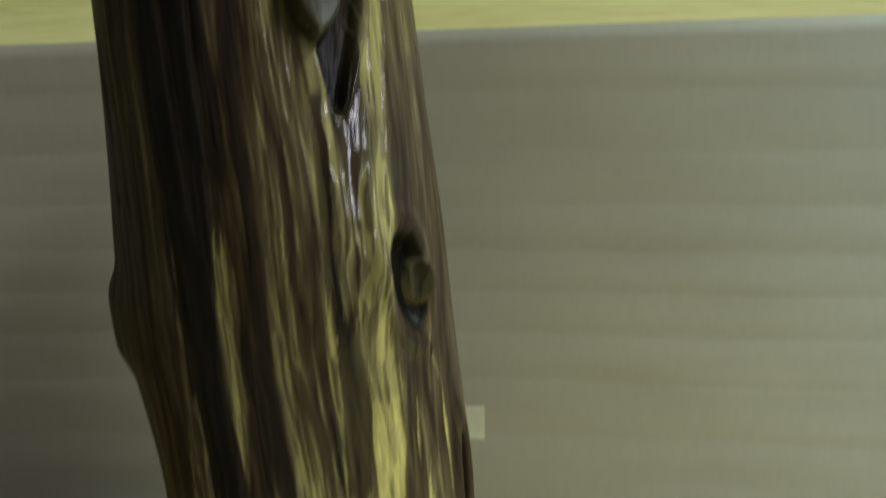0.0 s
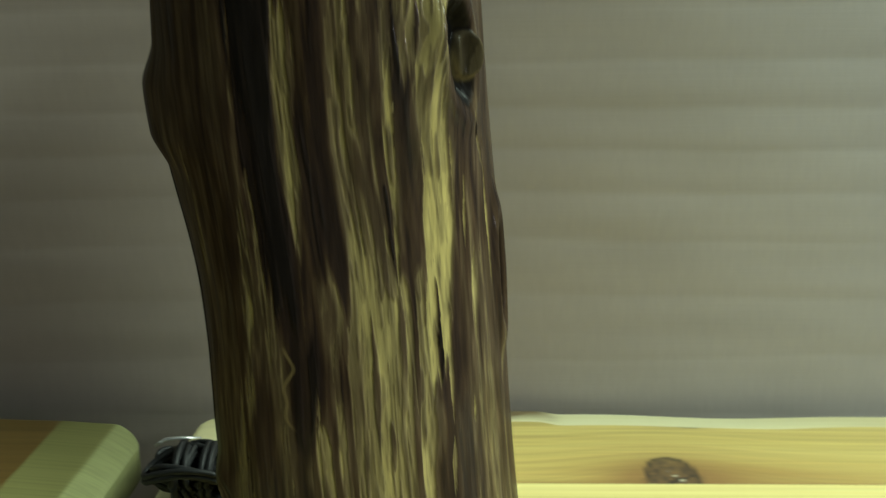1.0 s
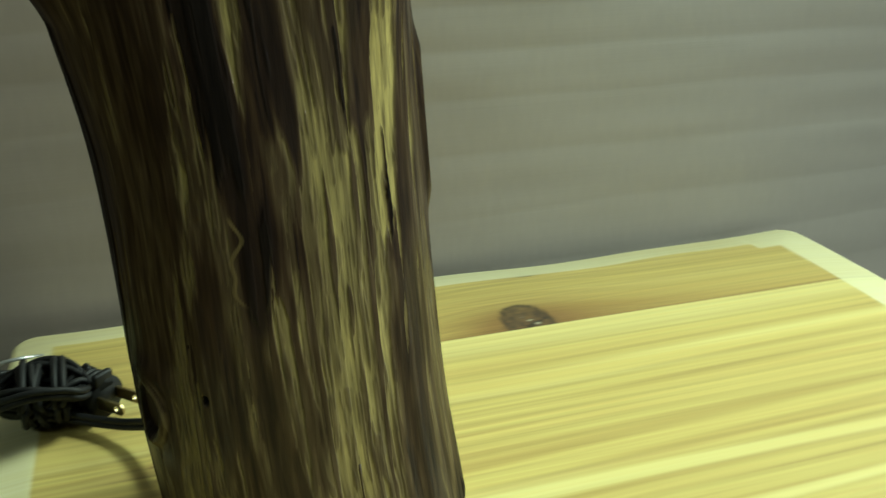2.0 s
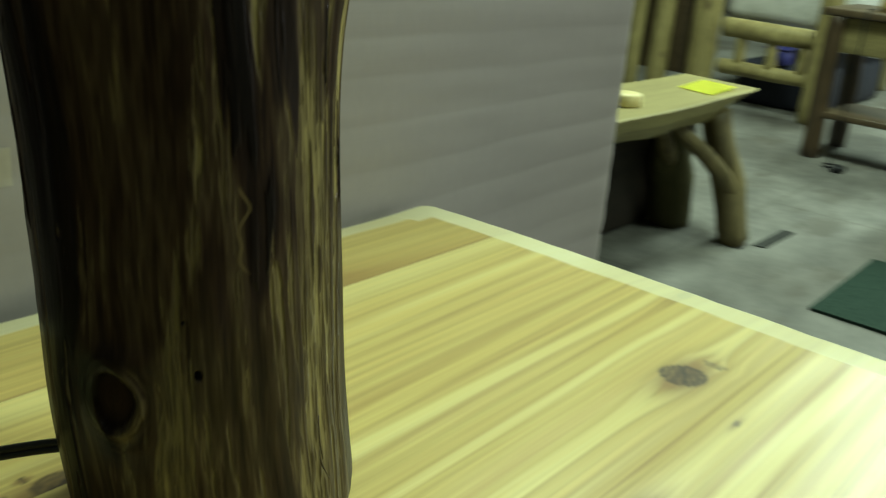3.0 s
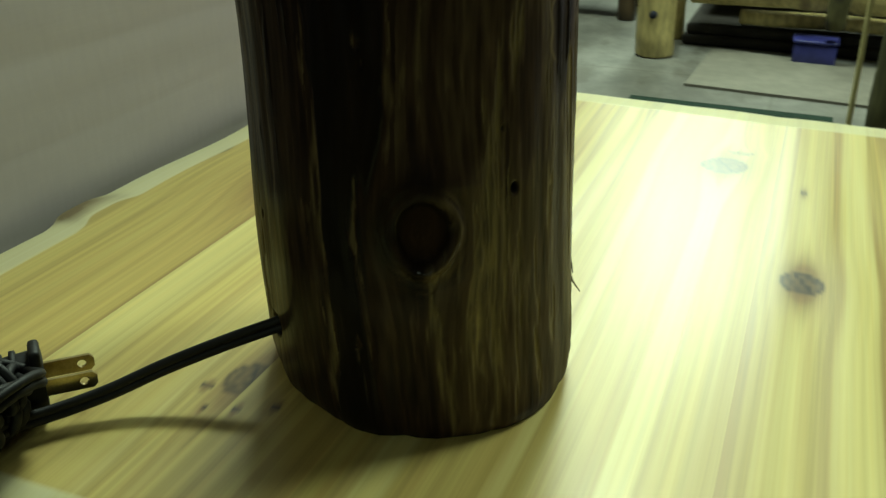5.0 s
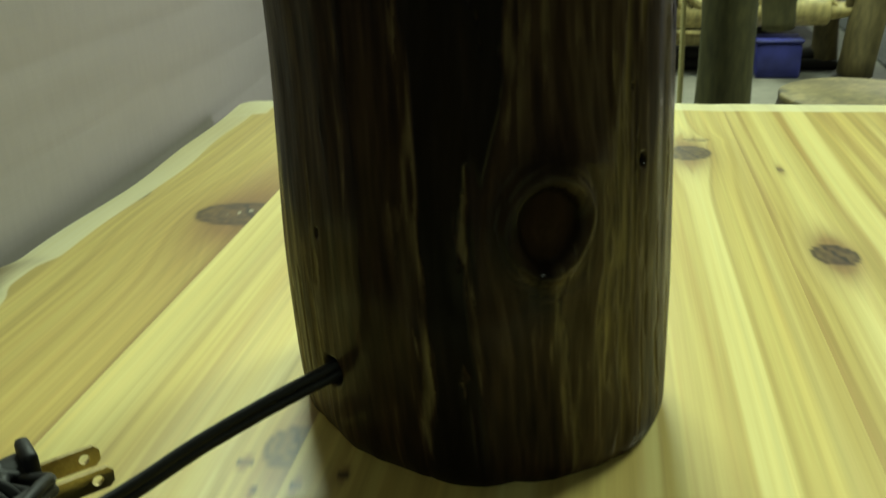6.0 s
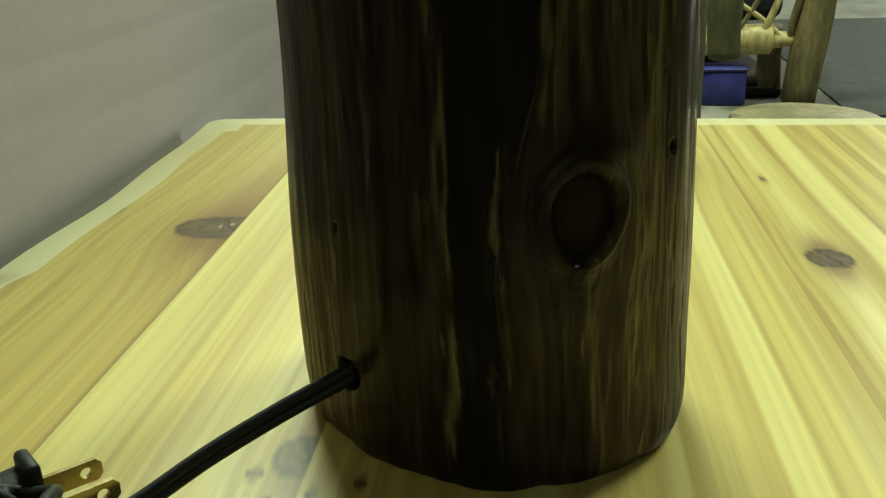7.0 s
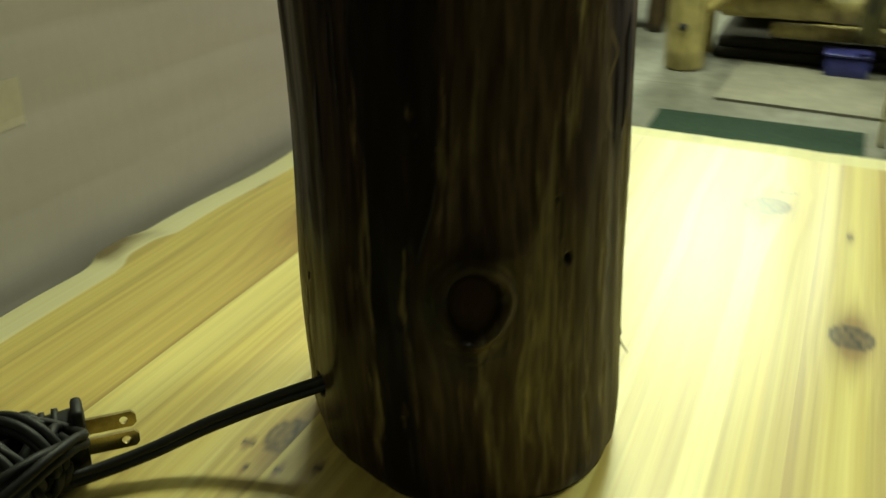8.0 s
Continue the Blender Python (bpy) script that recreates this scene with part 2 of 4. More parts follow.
def foam():
    """Thin packing foam: matt, faintly ribbed, with a satin sheen."""
    m, n, l, b = material("packing_foam_wrap")
    f1 = noise_node(n, l, coords(n, l, (1.2, 1, 14)), 2.0, 4)
    f2 = noise_node(n, l, coords(n, l, (220, 220, 60)), 1.0, 2)
    f3 = noise_node(n, l, coords(n, l, (5, 1, 2)), 1.0, 2)
    f4 = noise_node(n, l, coords(n, l, (10, 10, 620)), 1.0, 3)
    c = ramp(n, l, f1, [(0.25, (0.232, 0.186, 0.163)), (0.75, (0.277, 0.225, 0.198))])
    c = blend(n, l, "OVERLAY", 0.18, c, ramp(n, l, f3, [(0.3, (0.35,) * 3), (0.7, (0.65,) * 3)]))
    c = blend(n, l, "OVERLAY", 0.10, c, ramp(n, l, f2, [(0.3, (0.35,) * 3), (0.75, (0.7,) * 3)]))
    l.new(c, b.inputs["Base Color"])
    b.inputs["Roughness"].default_value = 0.64
    b.inputs["IOR"].default_value, b.inputs["Specular IOR Level"].default_value = 1.8, 1.0
    # fine level ribs spread the sheen up and down
    b.inputs["Anisotropic"].default_value = 0.75
    upright = n.new("ShaderNodeCombineXYZ")
    upright.inputs["Z"].default_value = 1.0
    l.new(upright.outputs["Vector"], b.inputs["Tangent"])
    bump(n, l, b, blend(n, l, "MIX", 0.45, f4, f2), 0.25, 0.0006)
    return m


MAT_FLOOR, MAT_FOAM = concrete(), foam()
glow, gn, gl, gb = material("lamp_diffuser")
gb.inputs["Base Color"].default_value = (0.8, 0.8, 0.75, 1)
gb.inputs["Emission Color"].default_value = (*LAMP_COLOR, 1)
gb.inputs["Emission Strength"].default_value = 2.0

# ---------------- room ----------------
X0, X1, Y0, Y1, CEIL = -7.5, 9.5, -6.5, 5.5, 3.6
bm = bmesh.new()
box(bm, (X0 - 0.2, Y0 - 0.2, -0.15), (X1 + 0.2, Y1 + 0.2, 0.0))
tagged(part("floor", bm, MAT_FLOOR, smoothed=False), "worn grey concrete showroom floor", "floor", kind="structure")
bm = bmesh.new()
box(bm, (X0 - 0.2, Y0 - 0.2, CEIL), (X1 + 0.2, Y1 + 0.2, CEIL + 0.15))
tagged(part("ceiling", bm, MAT_CEIL, smoothed=False), "plain pale showroom ceiling", "ceiling", kind="structure")
for name, lo, hi in (("wall_north", (X0 - 0.2, Y1, 0), (X1 + 0.2, Y1 + 0.2, CEIL)), ("wall_south", (X0 - 0.2, Y0 - 0.2, 0), (X1 + 0.2, Y0, CEIL)),
                     ("wall_west", (X0 - 0.2, Y0, 0), (X0, Y1, CEIL))):
    bm = bmesh.new()
    box(bm, lo, hi)
    tagged(part(name, bm, MAT_WALL, smoothed=False), "plain painted showroom wall", "wall", kind="structure")

bm = bmesh.new()
for lo, hi in (((X1, Y0, 0), (X1 + 0.2, WIN[0], CEIL)), ((X1, WIN[1], 0), (X1 + 0.2, Y1, CEIL)), ((X1, WIN[0], 0), (X1 + 0.2, WIN[1], WIN[2])), ((X1, WIN[0], WIN[3]), (X1 + 0.2, WIN[1], CEIL))):
    box(bm, lo, hi)
tagged(part("wall_east", bm, MAT_WALL, smoothed=False), "plain painted showroom wall with a shop window", "wall", kind="structure")
window = tagged(new("window_1"), "tall narrow shop window with bright daylight behind it", "window", kind="structure")
bm = bmesh.new()
for y in (WIN[0] + 0.03, (WIN[0] + WIN[1]) / 2, WIN[1] - 0.03):
    box(bm, (X1 + 0.08, y - 0.03, WIN[2]), (X1 + 0.14, y + 0.03, WIN[3]), 0.004)
for z in (WIN[2] + 0.03, WIN[3] - 0.03):
    box(bm, (X1 + 0.085, WIN[0] + 0.06, z - 0.03), (X1 + 0.135, WIN[1] - 0.06, z + 0.03), 0.004)
part("window_frame", bm, MAT_METAL, window)
bm = bmesh.new()
box(bm, (X1 + 0.185, WIN[0], WIN[2]), (X1 + 0.195, WIN[1], WIN[3]))
part("pane", bm, glow, window, "bright daylit pane")
light = bpy.data.lights.new("window_daylight", "AREA")
light.shape, light.size, light.size_y, light.energy, light.color = "RECTANGLE", WIN[3] - WIN[2] - 0.06, WIN[1] - WIN[0] - 0.06, WIN[4], (1.0, 1.0, 1.08)
ob = new("window_daylight", light)
ob.matrix_basis = pose(X1 + 0.07, (WIN[0] + WIN[1]) / 2, (WIN[2] + WIN[3]) / 2, 0, 90, 0)

for (x, y, z), length, width, watts in LAMPS:
    lamp = thing("ceiling_light", "white fluorescent ceiling light, switched on", "ceiling light", (x, y, z), group="ceiling lights")
    bm = bmesh.new()
    box(bm, (-width / 2 - 0.03, -length / 2 - 0.03, 0.0), (width / 2 + 0.03, length / 2 + 0.03, CEIL - z - 0.002), 0.006)
    part("frame", bm, MAT_METAL, lamp)
    bm = bmesh.new()
    box(bm, (-width / 2, -length / 2, -0.012), (width / 2, length / 2, -0.002))
    part("diffuser", bm, glow, lamp)
    light = bpy.data.lights.new("ceiling_light_tubes", "AREA")
    light.shape, light.size, light.size_y, light.energy, light.color = "RECTANGLE", width, length, watts, LAMP_COLOR
    ob = new("ceiling_light_tubes", light)
    ob.matrix_basis = pose(x, y, z - 0.03)


# ---------------- end table ----------------
# knots of the top: x, y, half length, half width, darkness
KNOTS = [(0.279, -0.041, 0.014, 0.014, 0.9), (0.126, -0.093, 0.012, 0.0105, 1.0), (0.160, 0.190, 0.0175, 0.0295, 0.95),
         (-0.042, 0.103, 0.012, 0.011, 0.85), (0.185, 0.264, 0.010, 0.004, 0.7), (0.307, -0.048, 0.003, 0.008, 0.5), (0.405, 0.02, 0.012, 0.006, 0.7),
         (0.247, -0.0886, 0.004, 0.002, 0.7), (-0.055, 0.085, 0.002, 0.002, 0.9), (-0.052, 0.117, 0.002, 0.0025, 0.9),
         (-0.062, 0.098, 0.0022, 0.0015, 1.0), (-0.066, 0.110, 0.0015, 0.0015, 1.0)]
SEAMS = [-0.30, -0.170, -0.072, 0.017, 0.102, 0.188, 0.32]
XA, XB, YA, YB = -0.147, 0.416, -0.285, 0.287
# runs of pale sapwood (+) and tan heartwood (-) along the boards: y, half width, weight
BANDS = [(0.034, 0.005, 1.0), (0.017, 0.008, -0.8), (-0.001, 0.005, 0.95), (-0.021, 0.010, -1.0), (-0.040, 0.0055, 1.1), (-0.054, 0.004, -0.9),
         (-0.065, 0.004, 0.4), (-0.082, 0.008, -0.2), (-0.118, 0.009, 1.1), (-0.140, 0.008, -0.7), (0.062, 0.02, -0.2), (0.167, 0.006, 1.1),
         (0.153, 0.004, -0.4), (0.140, 0.005, 0.5), (0.120, 0.004, 0.5), (-0.16, 0.006, 0.6), (-0.20, 0.01, 0.6), (-0.22, 0.008, -0.6), (-0.25, 0.01, 0.5)]


def back_edge(x):
    """The waney back edge of the top."""
    wave = 0.0022 * np.sin(x * 17 + 0.6) + 0.0012 * np.sin(x * 43 + 2)
    return YB + wave + 0.0055 * np.exp(-(((x - 0.076) / 0.018) ** 4)) - 0.004 * smooth(0.062, 0.040, x)


def top_sheet(x, y):
    """Distance in from the outer edge of the top, on rounded corners."""
    dx = np.minimum(x - XA, XB + 0.004 * np.sin(y * 9) - x)
    dy = np.minimum(y - YA, back_edge(x) - y)
    r = 0.016
    corner = r - np.hypot(np.maximum(r - dx, 0), np.maximum(r - dy, 0))
    return np.where((dx < r) & (dy < r), corner, np.minimum(dx, dy))


def cedar_colours(x, y, board, seed):
    """Cedar board: pale sapwood, tan heart streaks along x and grain that flows round the knots."""
    flow = y.copy()
    dark = np.zeros_like(x)
    halo, rim_dark = np.zeros_like(x), np.zeros_like(x)
    for kx, ky, a, b, depth in KNOTS:
        if not SEAMS[int(board)] <= ky < SEAMS[int(board) + 1]:
            continue
        ex, ey = (x - kx) / a, (y - ky) / b
        d = np.hypot(ex, ey)
        push = np.exp(-((x - kx) / (a * 3.4)) ** 2) * np.exp(-np.abs(y - ky) / (b * 2.2))
        flow = flow - push * np.sign(y - ky) * b * 0.75
        rag = 0.04 * vnoise(x * 300, y * 300, 3) + 0.09 * vnoise(x * 70 + kx * 50, y * 70, 5)
        dark = np.maximum(dark, depth * smooth(1.06, 0.86, d + rag))
        dark = dark * (1 - 0.10 * (d < 1) * np.sin(d * 17 + 20 * rag))
        rim_dark = np.maximum(rim_dark, depth * 0.8 * np.exp(-((d + rag - 0.93) / 0.10) ** 2))
        rim_dark = np.maximum(rim_dark, depth * smooth(0.10, 0.04, np.abs(ey - 0.5 * ex + 2 * rag)) * (d < 0.8))
        halo = np.maximum(halo, depth * 0.85 * np.exp(-(np.maximum(np.hypot(ex / 2.0, ey) - 0.75, 0) / 0.6) ** 1.1) * (0.6 + 0.4 * np.exp(-((y - ky) / b) ** 2)))
    bend = 0.007 * vnoise(x * 2.2, y * 6 + board * 7, seed) + 0.002 * vnoise(x * 6, y * 14, seed + 1)
    g = flow + bend
    broad = 0.35 * vnoise(x * 0.9, g * 34 + board * 31, seed + 2)
    lay = flow + 0.3 * bend
    for y0, half, weight in BANDS:
        broad = broad + 0.8 * weight * np.exp(-(((lay - y0) / half) ** 4)) * (0.85 + 0.3 * vnoise(x * 4, g * 90, seed + 12))
    mid = vnoise(x * 1.5, g * 110 + board * 17, seed + 3)
    fine = vnoise(x * 2.6, g * 420, seed + 4)
    patch = vnoise(x * 3.2, g * 22 + board * 5, seed + 8)
    turns = g * (62 + 50 * hash2(board, 1, 5)) + 1.5 * vnoise(x * 0.7, g * 26 + board * 3, seed + 6) + 0.5 * mid
    ring = turns - np.floor(turns)
    late = smooth(0.35, 0.80, ring) * smooth(1.0, 0.86, ring)
    lines = smooth(0.12, 0.6, vnoise(x * 1.8, g * 260 + board, seed + 7))
    busy = smooth(-0.35, 0.35, vnoise(x * 0.8, g * 16 + board * 11, seed + 9)) * {3: 0.75, 4: 0.5, 5: 0.4}.get(int(board), 1.0)
    pale, tan, red = np.array((0.68, 0.53, 0.172)), (0.47, 0.325, 0.092), (0.36, 0.205, 0.060)
    c = np.ones(x.shape + (3,)) * pale
    heart = {0: 0.36, 1: 0.36, 2: 0.30, 3: 0.20, 4: 0.08, 5: 0.0}[int(board)]
    if board == 5:
        heart = 0.05 + 0.45 * smooth(0.262, 0.205, flow + 0.02 * patch)
    c = mixc(c, tan, np.clip(heart + (0.5 if board == 5 else 0.85) * broad + 0.25 * mid + 0.2 * patch, 0, 1) * 0.9)
    c = mixc(c, red, np.clip(late * (0.14 * (board != 5) + 0.40 * busy + 0.20 * mid * (board != 5)), 0, 1) * 0.85)
    c = mixc(c, red, np.clip(lines * (0.12 + 0.36 * busy), 0, 1))
    c = mixc(c, (0.81, 0.69, 0.27), smooth(0.10, 0.55, 0.75 * broad + 0.45 * mid - 0.5 * (board == 5)) * 0.85)
    if board == 4:
        c = mixc(c, (0.80, 0.68, 0.27), smooth(0.160, 0.176, g) * 0.7)
    if board == 5:
        c = mixc(c, (0.33, 0.185, 0.055), np.exp(-(((x - 0.19) / 0.10) ** 2) - ((y - 0.198) / 0.018) ** 2) * (0.55 + 0.3 * mid))
        c = mixc(c, (0.26, 0.14, 0.045), smooth(0.1915, 0.1885, y) * 0.6)
    c = c * (1 + 0.09 * fine + 0.06 * mid)[..., None]
    c = mixc(c, (0.27, 0.14, 0.05), halo)
    c = mixc(c, (0.082, 0.052, 0.030), np.clip(dark, 0, 1) * (0.86 + 0.3 * vnoise(x * 420, y * 420, 33)).clip(0, 1))
    c = mixc(c, (0.042, 0.028, 0.019), rim_dark)
    crack = np.abs(x - 0.163 + 0.55 * (y - 0.196) + 0.0006 * vnoise(x * 90, y * 300, 35))
    return mixc(c, (0.55, 0.50, 0.36), smooth(0.0007, 0.0002, crack) * (y > 0.1885) * smooth(0.2045, 0.200, y))


def plank(board, parent, flip=False):
    """One glued-up board of the top: bevelled where it meets the outer edge, square against its neighbour."""
    y0, y1 = SEAMS[board], SEAMS[board + 1]
    first, last = board == 0, board == len(SEAMS) - 2
    xs = np.unique(np.concatenate([np.linspace(XA, XA + 0.04, 18), np.linspace(XA + 0.04, XB - 0.04, 150), np.linspace(XB - 0.04, XB + 0.004, 18)]))
    ny = int(round((min(y1, 0.295) - max(y0, YA)) / 0.0009))
    v = np.linspace(0, 1, ny)
    gx = np.repeat(xs[:, None], ny, 1)
    lo = np.full_like(xs, YA if first else y0)
    hi = back_edge(xs) if last else np.full_like(xs, y1)
    gy = lo[:, None] + (hi - lo)[:, None] * v[None]
    d = top_sheet(gx, gy)
    inside = np.maximum(d, 0)
    width = np.where(XB - gx < 0.05, 0.034, 0.024) + 0.0012 * vnoise(gx * 20, gy * 20, 9)
    drop = 0.0034 * np.clip(1 - inside / width, 0, 1) ** 1.05 + 0.0022 * np.clip(1 - inside / 0.003, 0, 1) ** 2
    if flip:
        # one broad two-step chamfer along the end, none along the back
        end = np.maximum(gx - XA, 0)
        drop = 0.0045 * np.clip(1 - end / 0.054, 0, 1) + 0.009 * np.clip(1 - end / 0.018, 0, 1) ** 1.2 + 0.0015 * np.clip(1 - inside / 0.003, 0, 1) ** 2
    gz = -drop + 0.00025 * vnoise(gx * 9, gy * 60, 12)
    # pull what lies past the rounded corners back onto the outline
    mx, my = (XA + XB) / 2, (YA + YB) / 2
    pull = np.minimum(d, 0)
    gx, gy = gx + pull * np.sign(mx - gx) * -0.72, gy + pull * np.sign(my - gy) * -0.72
    col = cedar_colours(gx, gy, board, 21)
    if flip:
        col = col * np.array((0.21, 0.165, 0.14))      # brown top, darkened for the shade it stands in
    worn = np.clip(1 - inside / (width * 1.05), 0, 1)
    if flip:
        # olive chamfer colours are dimmed for the same shade
        col = mixc(col, (0.185, 0.175, 0.062), smooth(0.0545, 0.0535, end))
        col = mixc(col, (0.275, 0.285, 0.125), smooth(0.0195, 0.0165, end))
    else:
        col = mixc(col, (0.85, 0.80, 0.50), smooth(0.0, 0.05, worn) * (0.78 + 0.2 * vnoise(gx * 15, gy * 15, 4)))
    bark = 1.3 * np.exp(-(((gx - 0.076) / 0.020) ** 4)) * smooth(0.026, 0.008, d) * (gy > 0.2) * (not flip)
    col = mixc(col, (0.22, 0.155, 0.07), np.clip(bark * (1.0 + 0.5 * vnoise(gx * 90, gy * 200, 8)), 0, 1))
    n, thick = len(xs), 0.038
    top = np.stack([gx, gy, gz], -1).reshape(-1, 3)
    low = top.copy()
    low[:, 2] = -thick
    verts = np.concatenate([top, low, top])
    if flip:
        verts[:, 0] = XA + XB - verts[:, 0]
    at = lambda i, j: i * ny + j
    faces = [(at(i, j), at(i + 1, j), at(i + 1, j + 1), at(i, j + 1)) for i in range(n - 1) for j in range(ny - 1)]
    rim = [at(i, 0) for i in range(n)] + [at(n - 1, j) for j in range(1, ny)] + [at(i, ny - 1) for i in range(n - 2, -1, -1)] + [at(0, j) for j in range(ny - 2, 0, -1)]
    k = n * ny
    faces += [(b + 2 * k, a + 2 * k, a + k, b + k) for a, b in zip(rim, rim[1:] + rim[:1])]
    faces.append(tuple(a + k for a in reversed(rim)))
    if flip:
        faces = [f[::-1] for f in faces]
    colors = np.concatenate([col.reshape(-1, 3)] * 3)
    return grid_part("plank", verts, faces, MAT_TOP, parent, np.clip(colors, 0.01, 0.95))


def end_table(place, label, flip=False):
    table = thing("end_table", label, "table", (place[0], place[1], place[2]), group="cedar end tables")
    for board in range(len(SEAMS) - 1):
        ob = plank(board, table, flip)
        ob.location.z = TOP
    for k, (x, y) in enumerate(((XA + 0.09, YA + 0.09), (XB - 0.09, YA + 0.09), (XA + 0.09, YB - 0.09), (XB - 0.09, YB - 0.09))):
        log_part("leg", (x, y, 0.0), (x, y, TOP - 0.036), 0.036, 0.033, MAT_PEELED, table, 0.006, seed=k)
    for k, (a, b) in enumerate((((XA + 0.09, YA + 0.09), (XB - 0.09, YA + 0.09)), ((XA + 0.09, YB - 0.09), (XB - 0.09, YB - 0.09)))):
        log_part("rail", (*a, TOP - 0.10), (*b, TOP - 0.10), 0.024, 0.024, MAT_PEELED, table, 0.004, seed=k + 5)
    return table


end_table((0, 0, 0), "pale lacquered cedar end table with a waney edge")
end_table((-0.185 - XB, -0.010, 0), "end table beside the lamp table, brown top and olive edges darkened for shade", True)


# ---------------- log lamp ----------------
LOG_H = 0.48
AXIS_Z = [0, 0.06, 0.12, 0.18, 0.24, 0.30, 0.38, 0.48]
AXIS_X = [0.0053, -0.0024, -0.0057, -0.0083, -0.0160, -0.0155, -0.0177, -0.021]
AXIS_Y = [0.051, 0.0516, 0.0506, 0.0525, 0.0487, 0.0398, 0.0297, 0.017]
AXIS_R = [0.0620, 0.0607, 0.0590, 0.0588, 0.0572, 0.0552, 0.0514, 0.047]
OVAL_A = [0.0011, 0.0008, 0.0012, 0.0012, 0.0045, 0.0011, -0.0018, -0.002]
OVAL_B = [0.0030, 0.0019, 0.0005, 0.0, 0.0003, -0.0012, 0.0001, 0.0]


def profile(z, values):
    """The log's axis or radius at height z, eased between the given stations."""
    fine = np.linspace(-0.12, 0.60, 721)
    raw = np.interp(fine, AXIS_Z, values)
    raw = raw + np.where(fine > LOG_H, (fine - LOG_H) * (values[-1] - values[-2]) / 0.1, 0) + np.where(fine < 0, fine * (values[1] - values[0]) / 0.06, 0)
    bell = np.exp(-(np.arange(-60, 61) / 22.0) ** 2)
    return np.interp(z, fine[60:-60], np.convolve(raw, bell / bell.sum(), "valid"))


def near(th, z, a, h, ra, rh):
    """Elliptical distance on the log's skin from the spot at angle a (degrees) and height h; ra degrees, rh metres."""
    da = (th - a + 180) % 360 - 180
    return np.hypot(da / ra, (z - h) / rh)


# broad tones of the skin, from black bark (0.1) over brown inner bark (0.35) and khaki (0.6) to bare sapwood (1.0):
# angle and height at one end, angle and height at the other, half width in degrees, tone
ZONES = [(-142, 0.185, -140, 0.60, 24, 0.40), (-92, 0.30, -92, 0.60, 13, 0.16), (-106, 0.15, -105, 0.60, 8.5, 0.07), (-104, 0.12, -104, 0.19, 9, 0.14),
         (-103, 0.0, -104, 0.12, 8, 0.27), (-72, 0.18, -72, 0.60, 11, 0.55), (-74, -0.05, -74, 0.205, 17, 0.70), (-84.5, 0.17, -83, 0.60, 3.2, 0.21),
         (-29, -0.05, -28, 0.25, 9, 0.42), (180, -0.05, 180, 0.22, 7.5, 0.06), (-170, 0.095, -170, 0.22, 6, 0.09), (124, -0.05, 124, 0.08, 16, 0.50),
         # -143, -138 and -126 also carry light: tones raised to brighten that side
         (-143, -0.05, -141, 0.075, 9, 0.45), (-138, 0.10, -139, 0.20, 13, 0.42), (-166, 0.02, -168, 0.062, 5, 0.38), (-126, -0.05, -128, 0.13, 9, 0.60), (160, -0.05, 160, 0.60, 9, 0.27), (-118, -0.05, -120, 0.20, 11, 0.40), (-8, 0.20, -16, 0.60, 12, 0.36)]
# narrower runs where bark was left on or peeled through, in the same terms; one paints a gloss streak
RUNS_FRONT = [(-98, 0.197, -94, 0.288, 3.6, 0.66), (-99, 0.199, -97, 0.232, 1.3, 0.72), (-67.5, 0.165, -61, 0.262, 2.0, 0.84), (-65, 0.185, -66, 0.275, 1.5, 0.36),
              (-62, 0.125, -58.5, 0.225, 0.8, 0.30), (-52, 0.145, -44.5, 0.248, 5.4, 0.95), (-43.5, 0.185, -52.5, 0.292, 5.4, 0.93), (-50, 0.250, -30, 0.395, 6.0, 0.80), (-55.5, 0.141, -54, 0.180, 2.4, 0.96), (-47.5, 0.132, -46, 0.180, 1.2, 0.96), (-51.3, 0.136, -50.5, 0.179, 1.2, 0.20),
              (-49.5, 0.096, -48, 0.119, 0.9, 0.98), (-58.5, 0.094, -58, 0.109, 1.0, 0.80), (-95.5, 0.055, -96.8, 0.139, 2.2, 0.72)]
RUNS_LIGHT = [(-81, 0.02, -79, 0.19, 1.6, 0.74), (-72, 0.10, -71, 0.20, 1.7, 0.80), (-77, 0.12, -76, 0.165, 1.2, 0.46), (-69, -0.02, -68.5, 0.10, 1.4, 0.78),
              (-64, 0.04, -63, 0.14, 1.0, 0.40), (-86, 0.04, -87, 0.16, 1.0, 0.40), (-78, 0.205, -79, 0.29, 1.0, 0.62), (-74, 0.22, -74, 0.275, 1.3, 0.66),
              # the run at -57 is a painted highlight along the glossy ridge
              (-57, 0.255, -56, 0.326, 2.6, 0.66), (-69, 0.28, -68, 0.37, 1.4, 0.60), (-77, 0.27, -76, 0.35, 1.2, 0.58), (-88.5, 0.335, -86, 0.41, 3.0, 0.44), (-86, 0.27, -88, 0.325, 1.2, 0.42)]
